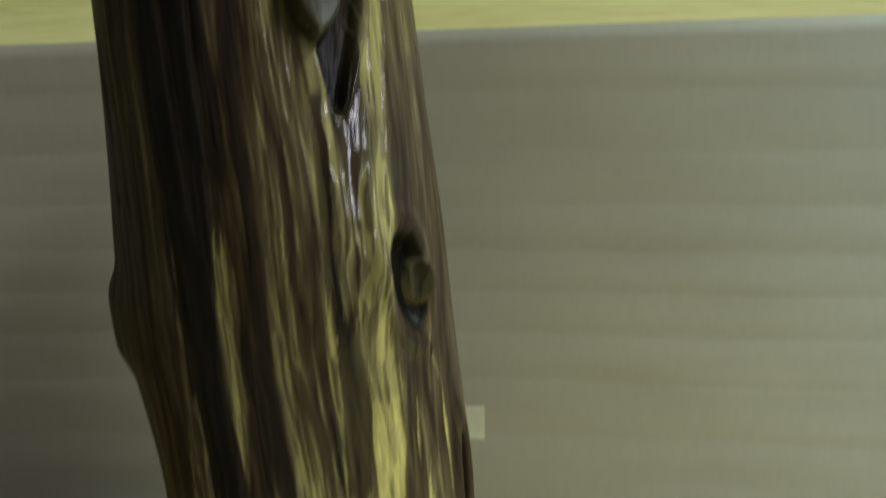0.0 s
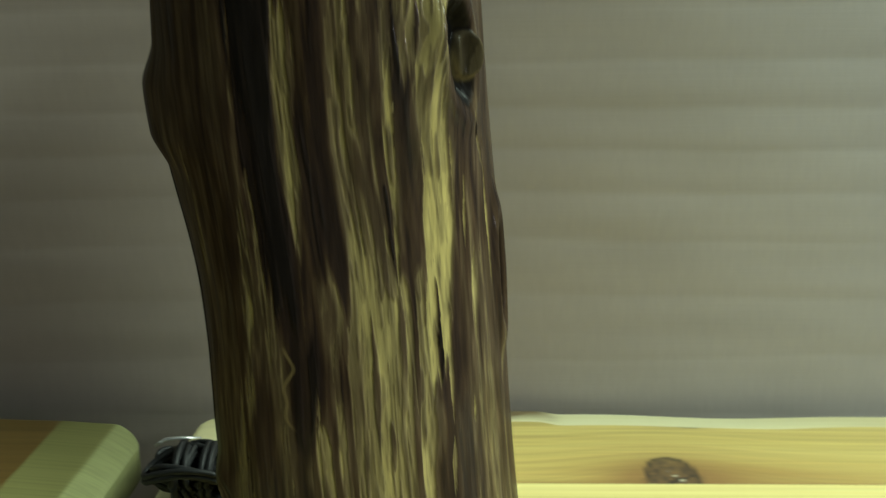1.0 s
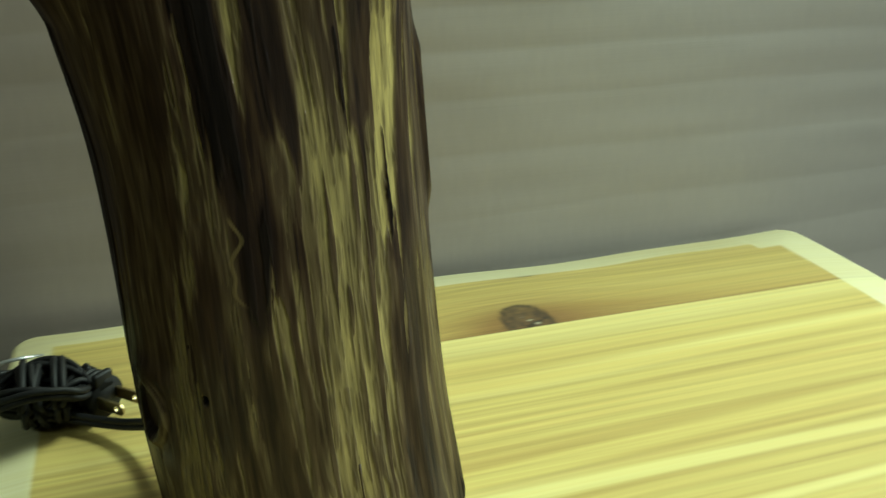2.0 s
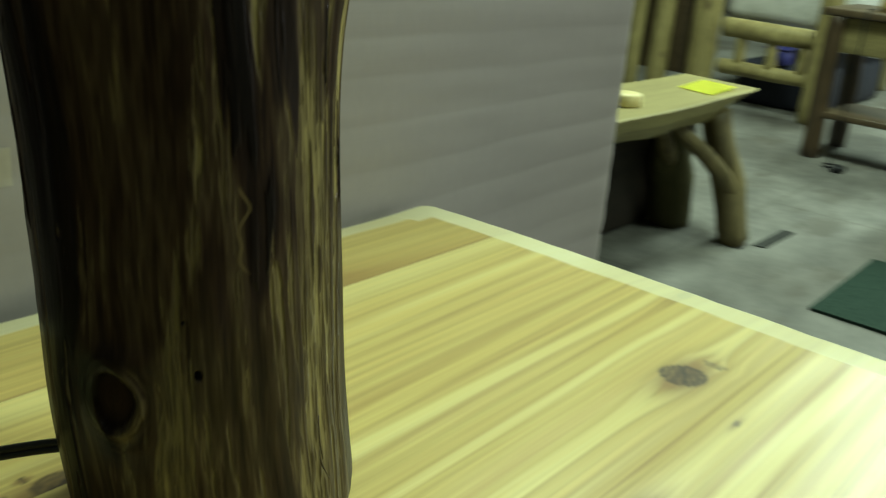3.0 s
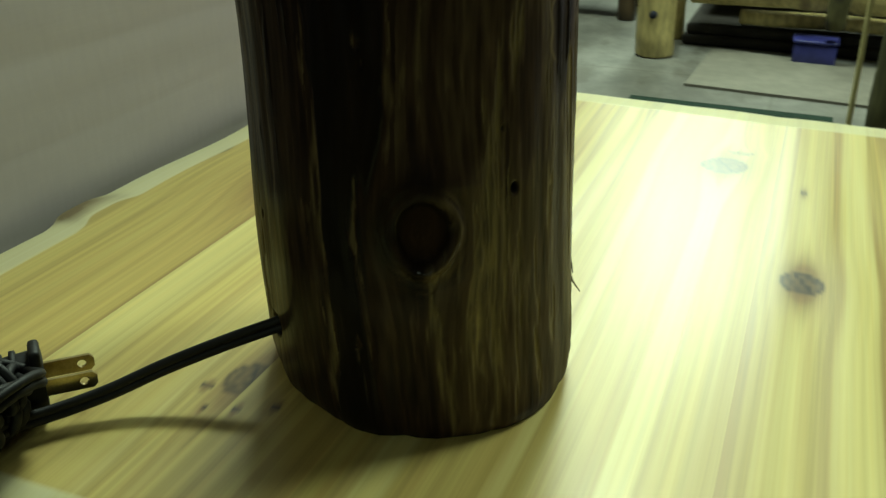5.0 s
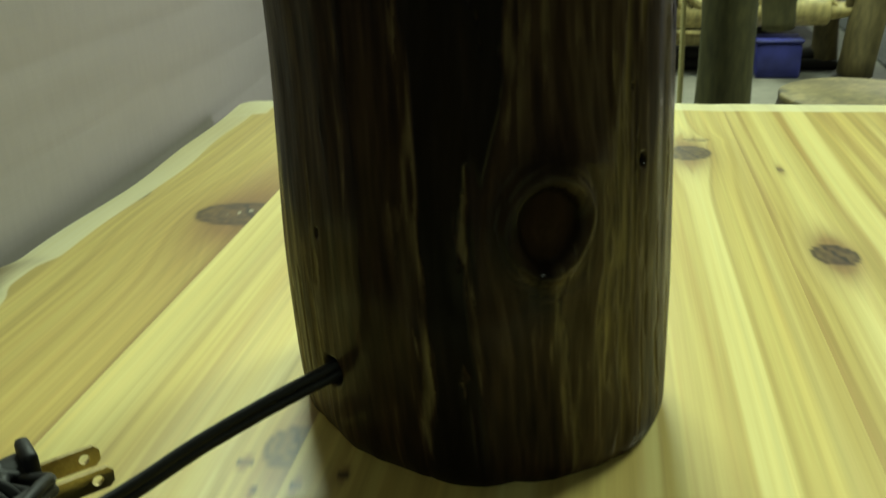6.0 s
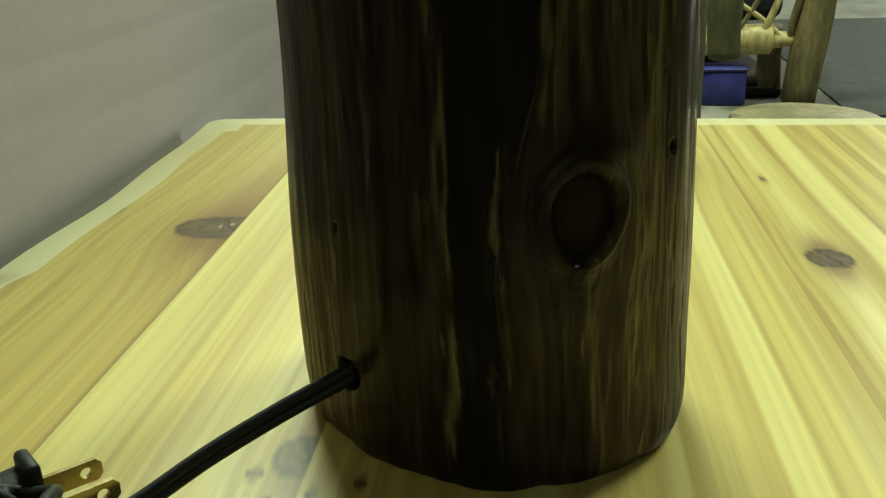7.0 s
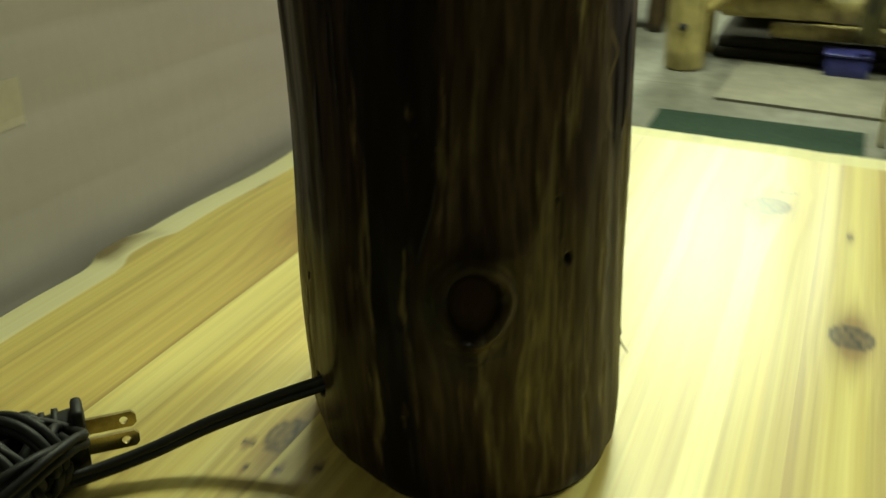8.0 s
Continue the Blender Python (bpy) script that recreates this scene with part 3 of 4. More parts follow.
RUNS_RIGHT = [(-35, 0.194, -34.5, 0.213, 0.8, 0.98), (-18, 0.178, -18, 0.226, 0.9, 0.98), (-19, 0.222, -25, 0.238, 1.2, 0.85), (-32, 0.152, -29, 0.200, 2.0, 0.72),
              (-35.5, 0.129, -35, 0.143, 0.8, 0.95), (-26, 0.19, -25, 0.245, 1.1, 0.22), (-39, 0.19, -38, 0.24, 1.0, 0.22), (-24, 0.02, -22, 0.15, 2.5, 0.62),
              (-34, 0.0, -36, 0.10, 2.0, 0.58), (-12, 0.05, -10, 0.155, 1.4, 0.60), (-20, 0.285, -16, 0.36, 3.0, 0.55), (5, 0.0, 8, 0.30, 6, 0.5), (60, 0.0, 62, 0.3, 10, 0.45)]
RUNS_LEFT = [(-117.5, 0.200, -114, 0.270, 0.8, 0.62), (-127, 0.125, -116, 0.206, 3.8, 0.63), (-122, 0.155, -118.5, 0.207, 1.6, 0.72), (-114.5, 0.150, -113.5, 0.187, 1.1, 0.72),
             (-110.5, 0.135, -110, 0.188, 1.4, 0.56), (-155, 0.120, -145, 0.210, 2.6, 0.57), (-145, 0.185, -140, 0.235, 1.0, 0.54), (-131, 0.02, -128, 0.12, 1.2, 0.70),
             (-123, 0.045, -126, 0.085, 2.2, 0.70), (-116, 0.0, -117, 0.11, 1.4, 0.64), (-108.5, 0.02, -110, 0.11, 2.0, 0.60), (-120, 0.0, -120, 0.06, 1.0, 0.22),
             (-133, 0.30, -131, 0.40, 0.9, 0.60), (-121, 0.285, -118, 0.36, 1.6, 0.52), (-129, 0.23, -127, 0.30, 1.0, 0.24)]
RUNS_BACK = [(173, 0.063, 171.5, 0.150, 1.8, 0.60), (174.5, 0.040, 174, 0.075, 1.2, 0.62), (172, 0.010, 174.5, 0.052, 3.0, 0.66), (-176.3, 0.029, -176, 0.037, 1.1, 0.76),
             (153, 0.085, 154.5, 0.170, 1.5, 0.53), (168, 0.078, 168.5, 0.097, 2.0, 0.56), (-174.6, 0.074, -175.3, 0.098, 1.5, 0.76), (-171.5, 0.030, -174, 0.078, 1.1, 0.62),
             (-168.3, 0.079, -167, 0.092, 0.7, 0.62), (-130, 0.064, -130.5, 0.150, 2.2, 0.68), (-126, 0.0, -126, 0.065, 1.6, 0.60), (-133, 0.015, -133, 0.042, 1.4, 0.68),
             (-127.8, 0.085, -127.8, 0.104, 0.5, 0.05), (164, 0.0, 163, 0.06, 1.3, 0.52), (136, 0.04, 138, 0.11, 1.4, 0.60)]
RUNS_LOW = [(-147.5, 0.004, -144, 0.072, 2.0, 0.72), (-140, 0.018, -138, 0.098, 1.8, 0.66), (-135, 0.05, -136, 0.13, 1.2, 0.62), (-150, 0.012, -152, 0.064, 2.8, 0.66), (-152, 0.060, -148, 0.076, 1.6, 0.68), (-158.5, 0.03, -157, 0.058, 1.2, 0.54), (-164, 0.115, -163, 0.142, 2.2, 0.57),
            (-159.5, 0.128, -158, 0.140, 0.9, 0.60), (-170.8, 0.127, -171, 0.133, 1.3, 0.78), (116, -0.02, 118, 0.09, 1.6, 0.76), (126, -0.02, 127, 0.07, 1.3, 0.74),
            (133, -0.02, 134, 0.06, 1.0, 0.66), (147, 0.0, 146, 0.05, 1.2, 0.40), (121, 0.0, 122, 0.06, 0.8, 0.22), (130, 0.0, 130.5, 0.06, 0.7, 0.22)]


def run_of(th, z, run, rag, ragged, soft):
    """How far a point lies within a run of bark or sapwood: ragged sides, ends drawn out to tips."""
    a0, z0, a1, z1, half, _ = run
    ends = z + 0.011 * ragged * rag
    tip = min(0.022, 0.4 * (z1 - z0))
    room = np.clip(np.minimum(ends - z0, z1 - ends) / tip, -0.5, 1)
    at = a0 + (a1 - a0) * (z - z0) / (z1 - z0)
    da = np.abs((th - at + 180) % 360 - 180) / half
    return smooth(1 + soft, 1 - soft, da + 0.28 * ragged * rag + 0.9 * (1 - room)) * (room > -0.4)


def strands(u, z, n, rate, seed):
    """Crisp-edged upright fibres round the log: each of n strips has its own run of tone along z, in -1..1."""
    i = np.floor(u * n + 0.30 * vnoise(u * n * 0.5, z * rate * 3, seed + 7))
    v = z * rate * (0.6 + 0.8 * hash2(np.mod(i, n), 3, seed)) + 57 * hash2(np.mod(i, n), 1, seed)
    j = np.floor(v)
    f = smooth(0.3, 0.7, v - j)
    a, b = hash2(np.mod(i, n), j, seed + 2), hash2(np.mod(i, n), j + 1, seed + 2)
    return 2 * (a * (1 - f) + b * f) - 1


def lamp_log():
    na, nz = 1100, 560
    th = np.linspace(-180, 180, na, endpoint=False)[None, :].repeat(nz, 0)
    z = (np.linspace(0, 1, nz) ** 1.0 * LOG_H)[:, None].repeat(na, 1)
    u = (th + 180) / 360
    r = profile(z, AXIS_R) + profile(z, OVAL_A) * np.cos(np.radians(2 * th)) + profile(z, OVAL_B) * np.sin(np.radians(2 * th))
    lie = u + 0.008 * vnoise(u * 8, z * 9, 42, 8)
    # fibres part round the branch knots
    for a, h, ra, rh in ((-156, 0.082, 10, 0.014), (-25, 0.262, 11, 0.02), (-49, 0.35, 16, 0.03), (-9, 0.178, 5, 0.02)):
        da = (th - a + 180) % 360 - 180
        push = da / 360 * 0.45 * np.exp(-((da / (1.7 * ra)) ** 2) - ((z - h) / (1.9 * rh)) ** 2)
        lie = lie - push
    # uneven skin: broad flats, long flutes, fine fibre
    r = r + 0.0016 * vnoise(u * 5, z * 6, 50, 5) + 0.0008 * vnoise(lie * 18, z * 8, 51, 18) + 0.0004 * vnoise(lie * 70, z * 18, 52, 70)
    wild = lie + 0.0012 * vnoise(u * 60, z * 45, 44, 60)
    streak = vnoise(lie * 46, z * 7, 60, 46)
    thin = strands(wild, z, 170, 32, 61)
    hair = vnoise(wild * 340, z * 85, 62, 340)
    rag = 0.8 * strands(wild, z, 150, 24, 63) + 0.6 * strands(wild, z, 280, 50, 64)
    fibre = 0.5 * vnoise(wild * 130, z * 26, 68, 130) + 0.4 * vnoise(wild * 220, z * 62, 69, 220) + 0.3 * thin
    # tone runs from black bark over brown inner bark and khaki to bare sapwood
    tone = 0.335 + 0.05 * vnoise(lie * 13, z * 4.5, 65, 13) + 0.04 * streak
    skin = th + 0.8 * vnoise(u * 9, z * 9, 40, 9) + 0.5 * vnoise(u * 24, z * 22, 41, 24)
    fuzz = 0.8 * vnoise(wild * 75, z * 22, 63, 75) + 0.7 * vnoise(wild * 150, z * 40, 64, 150)
    for run in ZONES:
        tone = tone + (run[5] - tone) * run_of(skin, z, run, fuzz, 1.0, 0.30)
    grain = 0.11 * strands(wild, z, 120, 14, 79) * smooth(-0.4, 0.3, vnoise(u * 9, z * 8, 80, 9)) + 0.13 * fibre + 0.05 * hair
    grain = grain + 0.07 * vnoise(lie * 26, z * 13, 78, 26)
    calm = np.exp(-near(th, z, -141, 0.33, 24, 0.13) ** 4)
    tone = tone + 1.2 * grain * (0.50 + 0.95 * smooth(0.20, 0.55, tone) - 0.45 * smooth(0.58, 0.72, tone)) * (1 - 0.65 * calm)
    bare = np.zeros_like(z)
    broken = 0.45 + 0.55 * smooth(-0.35, 0.3, fibre + 0.5 * hair)
    for run in RUNS_LEFT + RUNS_BACK + RUNS_LOW + RUNS_LIGHT + RUNS_FRONT + RUNS_RIGHT:
        far = run in RUNS_BACK or run in RUNS_LOW or run in RUNS_LEFT
        mask = run_of(skin, z, run, rag, 1.15 if far else 0.75, 0.40 if far else 0.22)
        mask = mask * broken if far else mask
        tone = tone + (run[5] + 0.12 * fibre + 0.07 * hair - tone) * mask
        bare = np.maximum(bare, mask * smooth(0.55, 0.85, run[5]))
    slit = smooth(0.22, 0.5, vnoise(wild * 230, z * 48, 76, 230)) + 0.6 * smooth(0.25, 0.5, vnoise(wild * 420, z * 110, 77, 420))
    tone = tone - 0.24 * np.clip(slit, 0, 1) * np.maximum(bare, 0.6 * smooth(0.42, 0.6, tone))
    thick = smooth(0.20, 0.08, tone)
    stops = np.array((-0.2, 0.08, 0.22, 0.36, 0.50, 0.66, 0.84, 1.05))
    shades = np.array(((0.006, 0.0047, 0.0045), (0.0088, 0.0064, 0.0060), (0.0185, 0.0108, 0.0088), (0.037, 0.0218, 0.0128),
                       (0.068, 0.0460, 0.0260), (0.128, 0.097, 0.047), (0.240, 0.192, 0.080), (0.360, 0.290, 0.110)))
    c = np.stack([np.interp(tone, stops, shades[:, k]) for k in range(3)], -1)
    r = r - 0.0007 * smooth(0.5, 0.8, tone) + 0.0006 * thick
    # swelling beside the upper knots
    r = r + 0.0046 * np.exp(-(near(th, z, -172, 0.24, 24, 1.0)) ** 2) * smooth(0.219, 0.234, z) * smooth(0.268, 0.251, z)
    # round branch knot low on the log: sunken brown core, fibrous lip on one side, puckered brow, dark tail
    wobble = 0.05 * rag + 0.13 * vnoise(u * 30, z * 80, 90, 30)
    d = near(th, z, -154.5, 0.083, 7.4, 0.0105) + wobble
    lean = smooth(-10, 10, th + 154.5 - 500 * (z - 0.083))
    turn = np.arctan2((z - 0.083) / 0.0105, (th + 154.5) / 7.4)
    curl = vnoise(d * 11 + 0.7 * np.sin(turn * 3), turn * 1.3, 92)
    around = np.exp(-((d - 1.55) / 0.45) ** 2)
    r = r + 0.0026 * np.exp(-((d - 1.30) / 0.22) ** 2) * (0.08 + 0.92 * lean) - 0.0016 * smooth(1.1, 0.9, d) + 0.0016 * np.exp(-near(th, z, -155, 0.086, 26, 0.045) ** 2)
    r = r + 0.0022 * np.exp(-near(th, z, -151, 0.0990, 10, 0.0060) ** 2) + 0.0002 * curl * around
    c = mixc(c, (0.016, 0.0095, 0.0065), np.clip(1.1 * around * (1 - 0.8 * lean), 0, 1))
    c = mixc(c, (0.125, 0.092, 0.048), np.clip(np.exp(-((d - 1.48) / 0.26) ** 2) * (0.55 + 0.75 * curl + 0.4 * fibre) * lean * smooth(0.105, 0.092, z), 0, 1))
    c = mixc(c, (0.070, 0.044, 0.024), np.clip(np.exp(-((d - 2.0) / 0.35) ** 2) * (0.4 + 0.9 * curl) * lean * smooth(0.100, 0.088, z), 0, 1))
    c = mixc(c, (0.019, 0.0098, 0.0060), smooth(1.10, 0.98, d) * 0.95)
    c = mixc(c, (0.005, 0.0038, 0.0030), np.clip(np.exp(-((d - 1.02) / 0.13) ** 2) * (0.9 - 0.35 * lean), 0, 1))
    c = mixc(c, (0.006, 0.0045, 0.0036), np.exp(-near(th, z, -158 + 90 * (z - 0.06), 0.066, 3.2, 0.008) ** 2) * 0.85)
    c = mixc(c, (0.036, 0.0205, 0.0115), np.exp(-(near(th, z, -155.5, 0.080, 4.6, 0.0065) + 0.5 * wobble) ** 2) * np.clip(0.75 + 0.5 * vnoise(d * 14, turn * 2, 93), 0, 1))
    r = r + 0.0085 * np.exp(-near(th, z, -48, 0.256, 24, 0.046) ** 2)
    r = r + 0.0016 * np.exp(-((th + 47.5) / 2.6) ** 2) * smooth(0.262, 0.275, z) * smooth(0.312, 0.298, z)
    r = r + 0.0014 * np.exp(-((th + 56.5) / 3.2) ** 2) * smooth(0.270, 0.285, z) * smooth(0.322, 0.312, z)
    r = r + 0.0028 * np.exp(-near(th, z, -47, 0.269, 6, 0.015) ** 2)
    glossy = np.exp(-near(th, z, -48, 0.295, 16, 0.035) ** 2)
    r = r + glossy * (0.0002 * vnoise(lie * 46, z * 60, 95, 46) + 0.0004 * vnoise(wild * 130, z * 16, 96, 130) + 0.00015 * vnoise(lie * 90, z * 190, 97, 90))
    # open knot with a broken stub, higher on the right; its recess is painted black
    d = near(th, z, -34.0 - 120 * (z - 0.264), 0.264, 9.0, 0.0185) + 0.05 * rag
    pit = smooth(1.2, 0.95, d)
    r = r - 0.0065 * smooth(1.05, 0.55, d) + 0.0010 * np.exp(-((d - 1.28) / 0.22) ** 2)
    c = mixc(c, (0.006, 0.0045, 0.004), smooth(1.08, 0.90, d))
    d = near(th, z, -28.0, 0.2625, 4.7, 0.0088) + 0.03 * rag
    r = r + 0.0036 * smooth(1.05, 0.72, d)
    c = mixc(c, (0.060, 0.046, 0.026), smooth(1.0, 0.86, d) * np.clip(0.8 + 0.25 * thin, 0, 1))
    c = mixc(c, (0.17, 0.13, 0.062), np.exp(-((d - 0.90) / 0.10) ** 2) * smooth(0.268, 0.258, z))
    # big sawn branch end: greyish cut face, under it a V-shaped gap whose dark is painted black, with a sliver of pale
    # wood
    d = near(th, z, -57, 0.366, 9.5, 0.0235) + 0.03 * rag
    mid = -52.5 + 92 * (z - 0.3213)
    span = 1.7 + 240 * np.clip(z - 0.3213, 0, 0.05)
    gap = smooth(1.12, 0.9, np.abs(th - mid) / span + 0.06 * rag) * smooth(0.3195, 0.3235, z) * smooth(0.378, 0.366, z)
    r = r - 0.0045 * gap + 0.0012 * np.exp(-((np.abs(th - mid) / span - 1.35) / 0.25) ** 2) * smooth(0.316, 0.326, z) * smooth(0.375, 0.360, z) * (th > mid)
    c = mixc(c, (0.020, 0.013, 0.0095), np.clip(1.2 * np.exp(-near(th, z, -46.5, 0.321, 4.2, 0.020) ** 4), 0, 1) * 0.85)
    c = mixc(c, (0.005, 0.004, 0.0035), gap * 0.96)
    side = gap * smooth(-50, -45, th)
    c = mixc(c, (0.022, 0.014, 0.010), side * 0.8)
    sliver = smooth(1.2, 0.7, np.abs(th + 60 - 300 * (z - 0.336) * -0.35) / 2.6 + 0.15 * rag) * smooth(0.3262, 0.330, z) * smooth(0.347, 0.343, z)
    c, r = mixc(c, (0.15, 0.115, 0.055), sliver * (0.75 + 0.25 * hair)), r + 0.001 * sliver
    face = smooth(1.02, 0.93, d)
    r = r + 0.0115 * smooth(1.08, 0.80, d)
    c = mixc(c, (0.046, 0.040, 0.031), face * np.clip(0.8 + 0.25 * thin + 0.2 * vnoise(u * 120, z * 160, 94), 0, 1))
    c = mixc(c, (0.012, 0.009, 0.007), np.exp(-((d - 1.0) / 0.06) ** 2) * 0.8)
    pit = np.maximum(np.maximum(pit, gap * (1 - face)), 0.8 * face)
    # narrow split knot on the far right, the split painted black
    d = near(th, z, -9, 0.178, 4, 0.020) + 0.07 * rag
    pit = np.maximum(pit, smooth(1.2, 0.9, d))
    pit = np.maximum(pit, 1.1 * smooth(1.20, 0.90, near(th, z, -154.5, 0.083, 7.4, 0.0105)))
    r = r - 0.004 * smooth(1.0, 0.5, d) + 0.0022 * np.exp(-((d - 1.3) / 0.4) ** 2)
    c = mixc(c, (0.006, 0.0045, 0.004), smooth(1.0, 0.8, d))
    # drilled worm hole and small pits: dents with the dark inside painted
    for a, h, s in ((-126, 0.095, 1.0), (-143, 0.292, 0.9), (-130, 0.115, 0.4), (140, 0.075, 0.7)):
        d = near(th, z, a, h, 1.5 * s, 0.0022 * s)
        r = r - 0.003 * smooth(1.0, 0.4, d)
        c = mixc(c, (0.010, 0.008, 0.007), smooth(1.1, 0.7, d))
    # cord hole at the foot: a dent with the dark inside painted
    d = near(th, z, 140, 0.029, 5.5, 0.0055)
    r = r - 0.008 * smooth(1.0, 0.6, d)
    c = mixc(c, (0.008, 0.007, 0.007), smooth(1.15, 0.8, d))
    # pale winding beetle trail
    trail = np.abs(th + 108.5 + 1.8 * np.sin((z - 0.134) * 210) + 1.0 * np.sin((z - 0.134) * 480 + 1))
    c = mixc(c, (0.16, 0.115, 0.052), smooth(1.0, 0.45, trail + 0.25 * hair) * smooth(0.130, 0.135, z) * smooth(0.164, 0.160, z) * 0.8)
    c = c * (1 + 0.16 * hair + 0.10 * thin)[..., None]
    r = r + 0.0008
    # eased foot
    r = r - 0.003 * np.exp(-z / 0.004) + 0.001 * vnoise(u * 40, z * 10, 70, 40) * np.exp(-z / 0.02)
    ax, ay = profile(z, AXIS_X), profile(z, AXIS_Y)
    a = np.radians(th)
    verts = np.stack([ax + r * np.cos(a), ay + r * np.sin(a), z], -1).reshape(-1, 3)
    faces = [(i * na + j, i * na + (j + 1) % na, (i + 1) * na + (j + 1) % na, (i + 1) * na + j) for i in range(nz - 1) for j in range(na)]
    faces += [tuple(range(na - 1, -1, -1)), tuple(range((nz - 1) * na, nz * na))]
    lamp = thing("log_lamp", "glossy dark-barked cedar log lamp base on the end table", "lamp", (0, 0, TOP))
    varnish = np.clip(0.34 + 1.5 * np.exp(-near(th, z, -46, 0.30, 26, 0.06) ** 2) + 0.3 * vnoise(lie * 16, z * 14, 75, 16) + 0.2 * fibre, 0.1, 1.6) * (1 - 0.9 * pit)
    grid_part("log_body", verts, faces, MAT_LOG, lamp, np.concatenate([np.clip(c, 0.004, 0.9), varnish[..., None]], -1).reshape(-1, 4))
    return lamp


lamp = lamp_log()


for ang, h, dz, out in ((-77, 0.062, -0.020, 0.0025), (-78, 0.046, -0.012, 0.005), (82, 0.115, -0.012, 0.003)):
    a = math.radians(ang)
    rr = float(profile(h, AXIS_R) + profile(h, OVAL_A) * math.cos(2 * a) + profile(h, OVAL_B) * math.sin(2 * a)) - 0.0006
    ox, oy = float(profile(h, AXIS_X)), float(profile(h, AXIS_Y))
    bm = bmesh.new()
    tube(bm, [(ox + (rr + out * t * t) * math.cos(a + 0.02 * t), oy + (rr + out * t * t) * math.sin(a + 0.02 * t), h + dz * t) for t in (0, 0.3, 0.6, 1.0)], [0.0007, 0.0006, 0.0004, 0.0002], 6)
    part("splinter", bm, MAT_DARKLOG, lamp)


def cord_run(name, points, parent, label=""):
    """Twin flex: two round wires side by side along a smooth line."""
    pts = [Vector(p) for p in points]
    dense = []
    for k in range(len(pts) - 1):
        p0, p1, p2, p3 = pts[max(k - 1, 0)], pts[k], pts[k + 1], pts[min(k + 2, len(pts) - 1)]
        for s in range(8):
            t = s / 8
            dense.append(0.5 * ((2 * p1) + (p2 - p0) * t + (2 * p0 - 5 * p1 + 4 * p2 - p3) * t * t + (3 * p1 - p0 - 3 * p2 + p3) * t ** 3))
    dense.append(pts[-1])
    bm = bmesh.new()
    for off in (-0.00155, 0.00155):
        line = []
        for n, p in enumerate(dense):
            ahead = (dense[min(n + 1, len(dense) - 1)] - dense[max(n - 1, 0)]).normalized()
            up = Vector((0, 0, 1)) - ahead * ahead.z
            line.append(p + up.normalized() * off)
        tube(bm, line, 0.00178, 10)
    return part(name, bm, MAT_RUBBER, parent, label)


cord_run("cord", [(-0.030, 0.077, 0.031), (-0.042, 0.089, 0.028), (-0.053, 0.106, 0.022), (-0.066, 0.124, 0.015), (-0.081, 0.139, 0.009), (-0.098, 0.152, 0.007), (-0.116, 0.160, 0.010)], lamp, "black twin flex")
# hank of spare flex, tied round its middle
hank = []
for k in range(7):
    oy, oz = 0.010 * math.sin(k * 2.4), 0.012 + 0.006 * (k % 3)
    for t in range(12):
        a = 2 * math.pi * t / 12
        hank.append((-0.119 + (0.022 + 0.006 * hash2(k, 3, 8)) * math.cos(a), 0.170 + oy + (0.011 + 0.005 * hash2(k, 5, 9)) * math.sin(a), oz + 0.005 * math.sin(a * 2 + 2.3 * k)))
cord_run("cord_hank", hank, lamp, "bundled black flex")
wraps = []
for n in range(73):
    w, a = math.sin(n * 0.41) + math.sin(n * 0.23 + 1), 2 * math.pi * n / 12
    wraps.append((-0.131 + 0.0042 * n / 12 + 0.0022 * w, 0.170 + (0.0165 + 0.0012 * w) * math.cos(a), 0.0165 + (0.0130 + 0.0010 * w) * math.sin(a)))
cord_run("cord_wrap", wraps, lamp)


